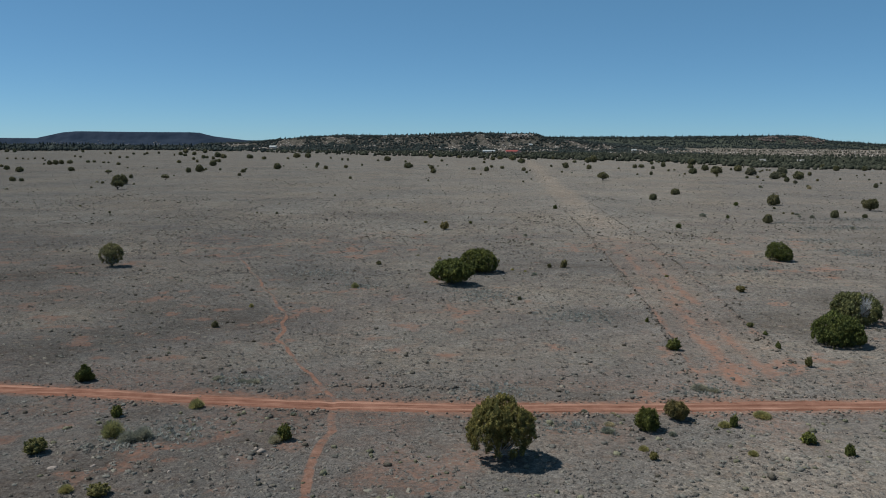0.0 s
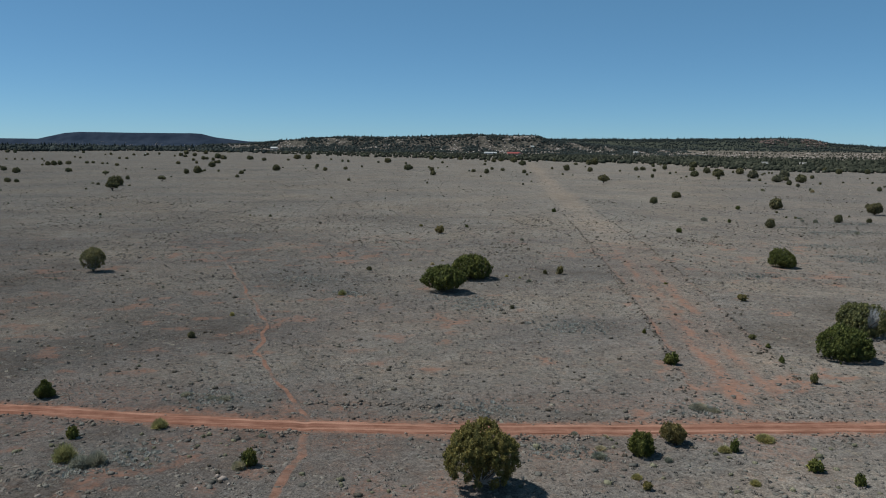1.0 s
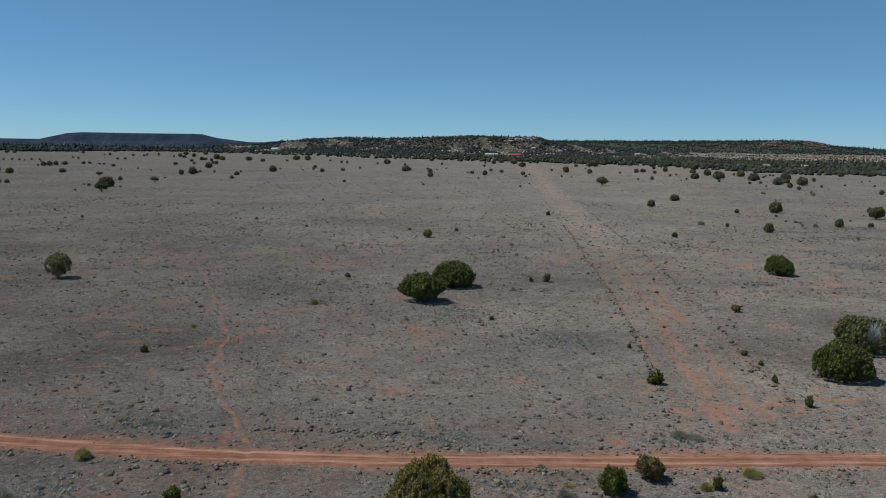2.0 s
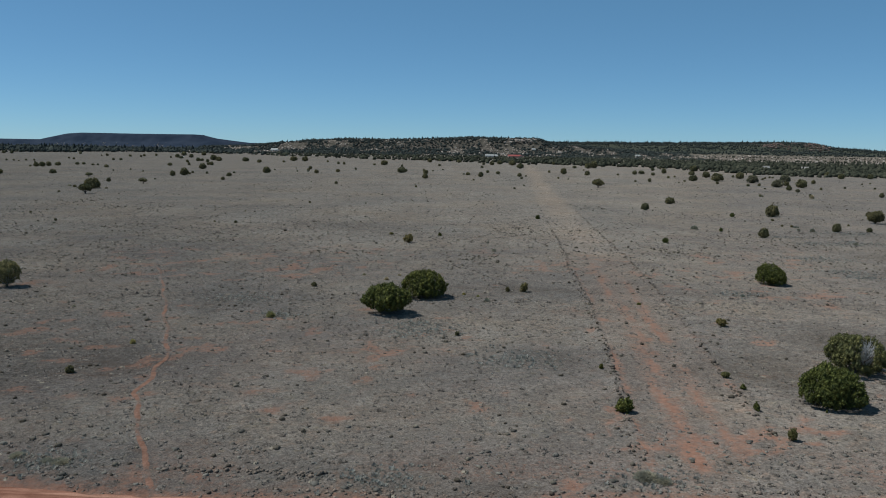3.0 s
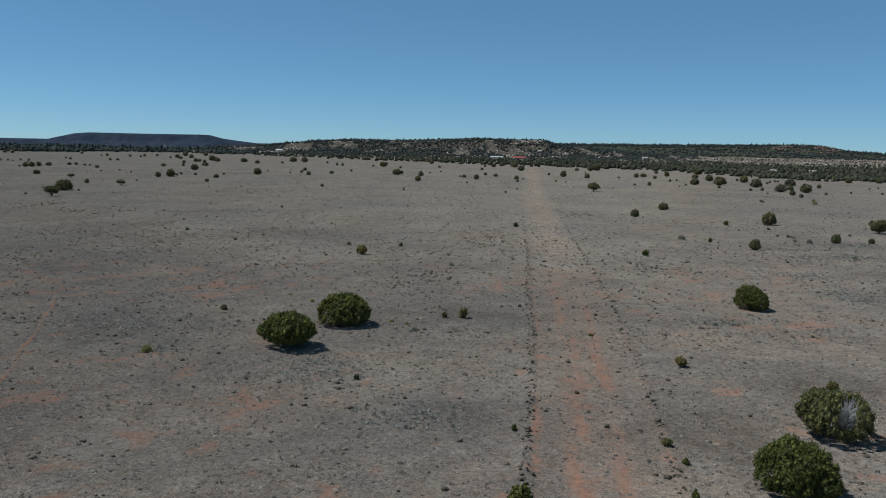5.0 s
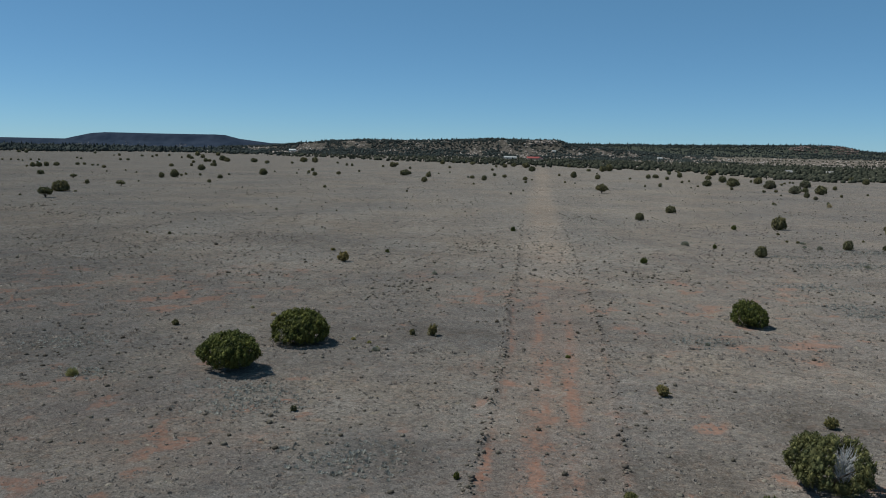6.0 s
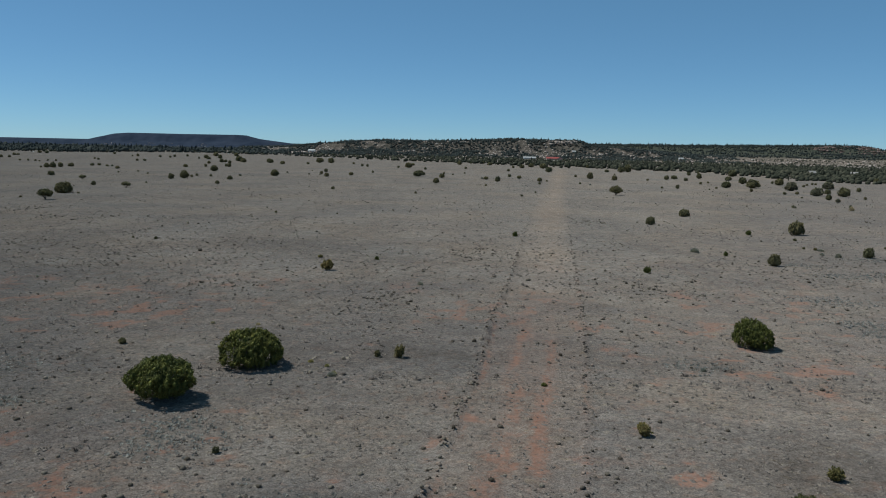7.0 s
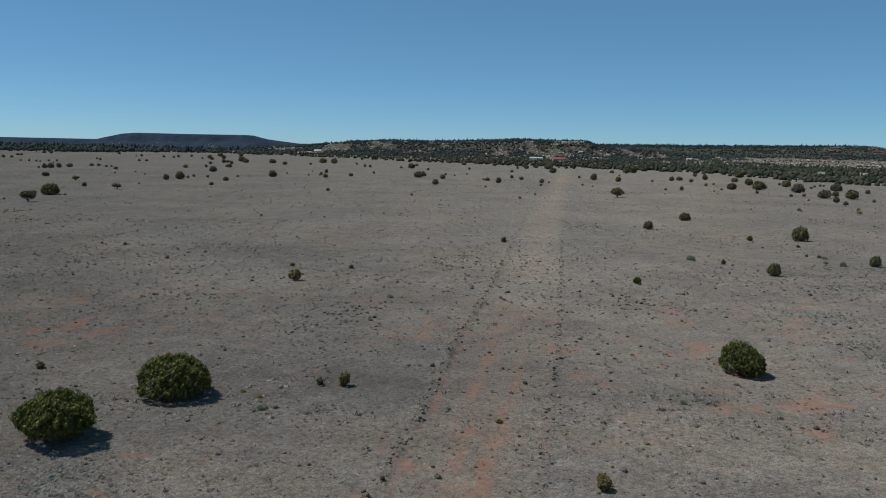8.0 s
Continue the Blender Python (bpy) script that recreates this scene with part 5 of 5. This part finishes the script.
plant("round", -499.9, 1205.0, 4.16, 3.95)
plant("round", -457.7, 1185.6, 4.58, 2.94)
plant("round", -431.7, 1159.2, 3.49, 2.87)
plant("round", -453.8, 1229.5, 4.23, 3.66)
plant("round", -457.8, 1291.3, 3.9, 3.7)
plant("round", -235.7, 715.1, 4.17, 2.59)
plant("round", -226.9, 739.6, 2.77, 2.63)
plant("round", -267.8, 860.7, 3.63, 2.92)
plant("round", -350.3, 1088.4, 5.57, 3.74)
plant("round", -442.7, 1379.3, 8.9, 6.85)
plant("round", -148.6, 533.9, 1.73, 1.49)
plant("round", -155.2, 519.0, 1.68, 1.45)
plant("round", -133.3, 344.2, 1.2, 0.76)
plant("round", -150.3, 352.3, 1.51, 1.09)
plant("round", -376.8, 1124.6, 2.88, 2.74)
plant("round", -125.1, 496.5, 1.4, 1.33)
plant("round", -123.6, 495.2, 3.18, 2.26)
plant("round", -136.3, 553.6, 1.79, 1.29)
plant("round", -211.6, 756.9, 3.79, 3.26)
plant("round", -252.6, 881.5, 3.71, 3.41)
plant("round", -276.2, 937.7, 4.36, 3.19)
plant("round", -262.6, 959.5, 7.29, 5.12)
plant("round", -231.9, 963.2, 8.11, 5.03)
plant("round", -203.8, 912.5, 5.74, 3.56)
plant("round", -98.8, 627.5, 2.56, 2.05)
plant("round", -105.7, 676.5, 3.33, 2.54)
plant("round", -83.7, 573.9, 3.25, 2.65)
plant("round", -74.0, 612.3, 3.48, 2.27)
plant("round", -103.6, 876.3, 2.91, 2.76)
plant("round", -112.2, 895.3, 2.99, 2.84)
plant("round", -68.5, 681.1, 1.94, 1.84)
plant("round", -60.5, 879.1, 7.27, 5.43)
plant("round", -66.8, 991.2, 4.13, 2.85)
plant("round", -37.8, 820.0, 2.71, 2.33)
plant("round", -32.4, 716.6, 2.34, 2.02)
plant("round", -7.9, 601.5, 3.86, 3.03)
plant("round", -11.8, 686.5, 1.95, 1.85)
plant("round", -171.7, 1021.0, 7.72, 6.42)
plant("round", -187.3, 1028.0, 9.51, 5.95)
plant("round", -181.7, 940.7, 3.55, 2.27)
plant("round", -139.2, 996.4, 2.93, 2.41)
plant("round", -69.9, 867.8, 2.87, 2.06)
plant("sage", -127.9, 238.9, 0.85, 0.67)
plant("sage", -82.6, 197.2, 0.84, 0.54)
plant("sage", -48.9, 238.9, 0.68, 0.67)
plant("sage", -39.3, 155.9, 0.56, 0.43)
plant("sage", 145.6, 362.3, 1.54, 1.01)
plant("sage", 98.0, 218.6, 1.87, 0.58)
plant("sage", -96.8, 613.6, 1.74, 1.72)
plant("sage", -24.0, 68.3, 0.45, 0.25)
plant("sage", 20.2, 604.6, 2.14, 1.69)
plant("sage", 87.2, 536.5, 1.52, 1.13)
plant("sage", -18.0, 188.2, 0.54, 0.39)
plant("sage", -50.9, 109.3, 0.63, 0.37)
plant("sage", -34.8, 104.7, 0.6, 0.35)
# small junipers and bushes dotted over the far plain
plant("round", -196.5, 364.2, 2.84, 2.22)
plant("round", -192.8, 364.9, 2.07, 1.61)
plant("round", -276.8, 507.1, 3.59, 2.80)
plant("round", -311.6, 624.8, 1.77, 1.38)
plant("round", -309.9, 561.5, 2.38, 1.86)
plant("round", -440.5, 809.4, 2.29, 1.78)
plant("round", -410.7, 792.6, 1.68, 1.31)
plant("round", -418.1, 820.4, 2.32, 1.81)
plant("dot", -374.0, 752.5, 1.60, 1.24)
plant("round", -441.5, 961.3, 2.72, 2.12)
plant("round", -289.1, 691.7, 1.96, 1.53)
plant("round", -370.0, 916.8, 3.24, 2.53)
plant("dot", -220.7, 589.7, 1.25, 0.98)
plant("dot", -221.1, 560.9, 1.19, 0.93)
plant("dot", -198.1, 554.3, 1.18, 0.92)
plant("sage", -156.3, 360.6, 2.05, 1.02)
plant("dot", -139.2, 315.8, 0.90, 0.70)
plant("dot", -146.4, 435.0, 0.92, 0.72)
plant("sage", -164.2, 299.9, 1.70, 0.85)
plant("sage", -111.5, 233.7, 0.67, 0.33)
plant("dot", -103.1, 225.9, 0.64, 0.50)
plant("dot", -85.3, 203.3, 0.72, 0.57)
plant("round", -379.9, 1161.4, 6.56, 5.12)
plant("round", -159.8, 539.9, 1.91, 1.49)
plant("round", -277.0, 926.6, 5.24, 4.08)
plant("round", -363.7, 1172.5, 6.62, 5.17)
plant("round", -217.5, 767.0, 3.25, 2.54)
plant("round", -282.5, 1006.9, 8.53, 6.66)
plant("round", -428.7, 1445.0, 8.16, 6.36)
plant("round", -508.6, 1206.0, 2.55, 1.99)
plant("round", -618.1, 1376.2, 4.86, 3.79)
plant("round", -112.6, 442.6, 2.20, 1.71)
plant("round", -25.3, 651.4, 3.23, 2.52)
plant("round", -0.6, 885.3, 3.13, 2.44)
plant("dot", 4.1, 715.6, 1.52, 1.18)
plant("dot", -3.8, 675.5, 1.43, 1.12)
plant("dot", -126.4, 635.7, 1.35, 1.05)
plant("dot", -104.2, 610.9, 1.30, 1.01)
plant("dot", -120.4, 692.1, 0.98, 0.76)
plant("dot", -64.1, 437.5, 0.62, 0.48)
plant("round", -48.3, 418.9, 1.78, 1.39)
plant("dot", -7.0, 400.6, 1.14, 0.89)
plant("dot", -37.8, 280.3, 0.80, 0.62)
plant("dot", -19.0, 279.8, 0.50, 0.39)
plant("dot", -42.9, 205.8, 0.73, 0.57)
plant("dot", -48.3, 207.0, 0.50, 0.39)
plant("round", 40.4, 655.4, 2.78, 2.17)
plant("round", 42.9, 819.5, 2.90, 2.26)
plant("round", 85.1, 891.2, 3.15, 2.46)
plant("round", 58.7, 575.0, 3.26, 2.54)
plant("round", 55.9, 528.4, 1.87, 1.46)
plant("dot", 40.4, 397.3, 1.13, 0.88)
plant("round", 117.0, 775.7, 2.19, 1.71)
plant("round", 139.2, 783.5, 1.66, 1.30)
plant("round", 167.7, 591.4, 2.09, 1.63)
plant("dot", 126.0, 514.8, 1.46, 1.14)
plant("round", 243.0, 896.5, 2.54, 1.98)
plant("tan", 164.1, 355.5, 2.53, 1.97)
plant("dot", 230.3, 460.7, 1.31, 1.02)
plant("dot", 228.0, 413.4, 1.17, 0.92)
plant("dot", 244.6, 456.2, 1.29, 1.01)
plant("dot", 275.4, 529.5, 1.13, 0.88)
plant("dot", 287.2, 542.0, 1.15, 0.90)
plant("dot", 99.7, 237.8, 0.85, 0.66)
plant("dot", 95.6, 221.6, 0.63, 0.49)
plant("dot", 97.4, 219.9, 0.78, 0.61)
plant("sage", 95.3, 211.0, 1.20, 0.60)
plant("dot", 114.8, 225.4, 0.64, 0.50)
plant("dot", 111.8, 209.2, 1.34, 1.05)
plant("sage", 94.0, 180.6, 1.29, 0.65)
plant("dot", 152.3, 511.2, 1.09, 0.85)
plant("dot", 162.3, 533.3, 1.51, 1.18)
plant("dot", 142.9, 443.3, 0.63, 0.49)
plant("round", 257.9, 628.4, 1.78, 1.39)
plant("round", 245.5, 611.8, 1.73, 1.35)
plant("round", 244.9, 668.4, 1.89, 1.48)
plant("dot", 171.2, 605.1, 1.29, 1.00)
# pale rocks
rock(-11.2, 46.3, 0.34, 0.22, 3)
rock(-10.8, 46.0, 0.51, 0.24, 4)
rock(-10.3, 45.4, 0.24, 0.16, 5)
rock(-11.9, 44.7, 0.3, 0.15, 6)
rock(10.1, 52.6, 0.31, 0.22, 7)
rock(-22.1, 43.2, 0.58, 0.15, 8)
rock(-19.9, 43.5, 0.39, 0.13, 9)
rock(-7.5, 46.3, 0.28, 0.12, 10)
rock(34.1, 77.1, 0.31, 0.17, 11)
rock(43.5, 103.4, 0.29, 0.17, 12)
rock(-15.3, 42.8, 0.29, 0.14, 13)
plant("tan", -0.3, 126.3, 0.88, 0.56)
plant("tan", -3.9, 130.4, 0.7, 0.37)
plant("tan", 1.3, 130.3, 0.69, 0.37)
plant("yellow", 12.3, 115.0, 0.56, 0.34)
plant("yellow", 10.5, 116.2, 0.66, 0.34)
plant("yellow", -21.5, 88.3, 0.65, 0.53)
plant("tan", 12.0, 53.1, 0.55, 0.25)
plant("sage", -10.1, 52.6, 0.54, 0.25)


# ---- far houses ----
def box_bm(cx, cy, cz, sx, sy, sz, bm=None):
    bm = bm or bmesh.new()
    m = Matrix.Translation((cx, cy, cz)) @ Matrix.Diagonal((sx, sy, sz, 1))
    bmesh.ops.create_cube(bm, size=1, matrix=m)
    return bm


def gable_bm(sx, sy, eave, ridge, over, thick=0.25):
    """Pitched roof along x, with overhang and thickness."""
    bm = bmesh.new()
    X, Y = sx / 2 + over, sy / 2 + over
    low = eave - over * (ridge - eave) / (sy / 2)
    top = []
    for x in (-X, X):
        top.append([bm.verts.new((x, y, z)) for y, z in ((-Y, low), (0, ridge), (Y, low), (Y, low + thick), (0, ridge + thick), (-Y, low + thick))])
    a, b = top
    for i in range(6):
        j = (i + 1) % 6
        bm.faces.new((a[i], a[j], b[j], b[i]))
    bm.faces.new(a[::-1])
    bm.faces.new(b)
    bmesh.ops.recalc_face_normals(bm, faces=bm.faces[:])
    return bm


def gable_wall_bm(sx, sy, eave, ridge):
    bm = bmesh.new()
    ends = []
    for x in (-sx / 2, sx / 2):
        ends.append([bm.verts.new((x, y, z)) for y, z in ((-sy / 2, -0.5), (sy / 2, -0.5), (sy / 2, eave), (0, ridge), (-sy / 2, eave))])
    a, b = ends
    for i in range(5):
        j = (i + 1) % 5
        if i not in (2, 3):
            bm.faces.new((a[i], a[j], b[j], b[i]))
    bm.faces.new(a[::-1])
    bm.faces.new(b)
    bmesh.ops.recalc_face_normals(bm, faces=bm.faces[:])
    return bm


ROOF_RED = plain_material("red_metal_roof", (0.21, 0.046, 0.038), (0.29, 0.072, 0.058), 0.8, 0.5)
ROOF_PALE = plain_material("pale_metal_roof", (0.30, 0.29, 0.275), (0.40, 0.39, 0.37), 0.8, 0.5)
ROOF_GREY = plain_material("weathered_metal_roof", (0.17, 0.155, 0.14), (0.25, 0.23, 0.21), 0.8, 0.6)
WALL_TAN = plain_material("tan_siding", (0.30, 0.23, 0.18), (0.40, 0.31, 0.25), 1.2)
WALL_WHITE = plain_material("white_siding", (0.40, 0.39, 0.37), (0.50, 0.49, 0.47), 1.2)
PANE = plain_material("dark_window_glass", (0.02, 0.024, 0.03), (0.035, 0.04, 0.05), 0.5, 0.12)


def house(name, label, x, y, sx, sy, eave, ridge, wall_mat, roof_mat, turn=0.0, z=None, windows=4):
    root = new(name)
    w = part("wall", gable_wall_bm(sx, sy, eave, ridge), wall_mat, root)
    part("roof", gable_bm(sx, sy, eave, ridge, 0.6), roof_mat, root)
    for i in range(windows):
        wx = -sx / 2 + sx * (i + 0.5) / windows
        if i == windows // 2:
            part("door", box_bm(wx, -sy / 2 - 0.04, 1.05, 1.0, 0.12, 2.1), WALL_TAN, root)
            continue
        win = part("window", box_bm(wx, -sy / 2 - 0.03, 1.6, 1.5, 0.12, 1.2), wall_mat, root)
        part("pane", box_bm(wx, -sy / 2 - 0.08, 1.6, 1.3, 0.06, 1.0), PANE, win)
    root.matrix_basis = pose(x, y, gz(x, y) if z is None else z, 0, 0, turn)
    return tagged(root, label, "house")


def hill_height(hill, x, y):
    X, Y, Z, kk, U = hill
    i = int(np.argmin(np.hypot(X.ravel() - x, Y.ravel() - y)))
    return float(Z.ravel()[i])


house("ranch_house", "long ranch house with a bright red metal roof", 170, 1965, 30, 12, 3.6, 7.0, WALL_TAN, ROOF_RED, 6, windows=6)
house("ranch_house", "red-roofed wing beside the ranch house", 186, 1952, 12, 11, 3.2, 6.0, WALL_TAN, ROOF_RED, 80, windows=2)
house("barn", "long low shed with a pale metal roof", 122, 2110, 32, 14, 3.2, 5.6, WALL_WHITE, ROOF_PALE, 3, windows=3)
house("farmhouse", "white house at the foot of the rocky hill", -476, 2250, 19, 11, 3.6, 6.6, WALL_WHITE, ROOF_PALE, -8, z=hill_height(hill_c, -476, 2250) + 0.5)
house("cabin", "small grey cabin roof among dark junipers", 381, 952, 7, 5.5, 2.6, 4.6, WALL_TAN, ROOF_GREY, 12, windows=3)
house("cabin", "small tan cabin with a grey roof among dark junipers", 427, 952, 7.5, 5.5, 2.6, 4.4, WALL_TAN, ROOF_GREY, -18, windows=3)
house("cabin", "small pale cabin on the open slope below the ridge", 545, 2280, 13, 9, 4.2, 6.6, WALL_WHITE, ROOF_PALE, 10, z=hill_height(hill_r, 545, 2280), windows=3)
house("cabin", "white-roofed cabin high on the rocky hillside", 257, 2345, 12, 9, 3.2, 6.0, WALL_TAN, ROOF_PALE, 30, z=hill_height(hill_c, 257, 2345), windows=3)
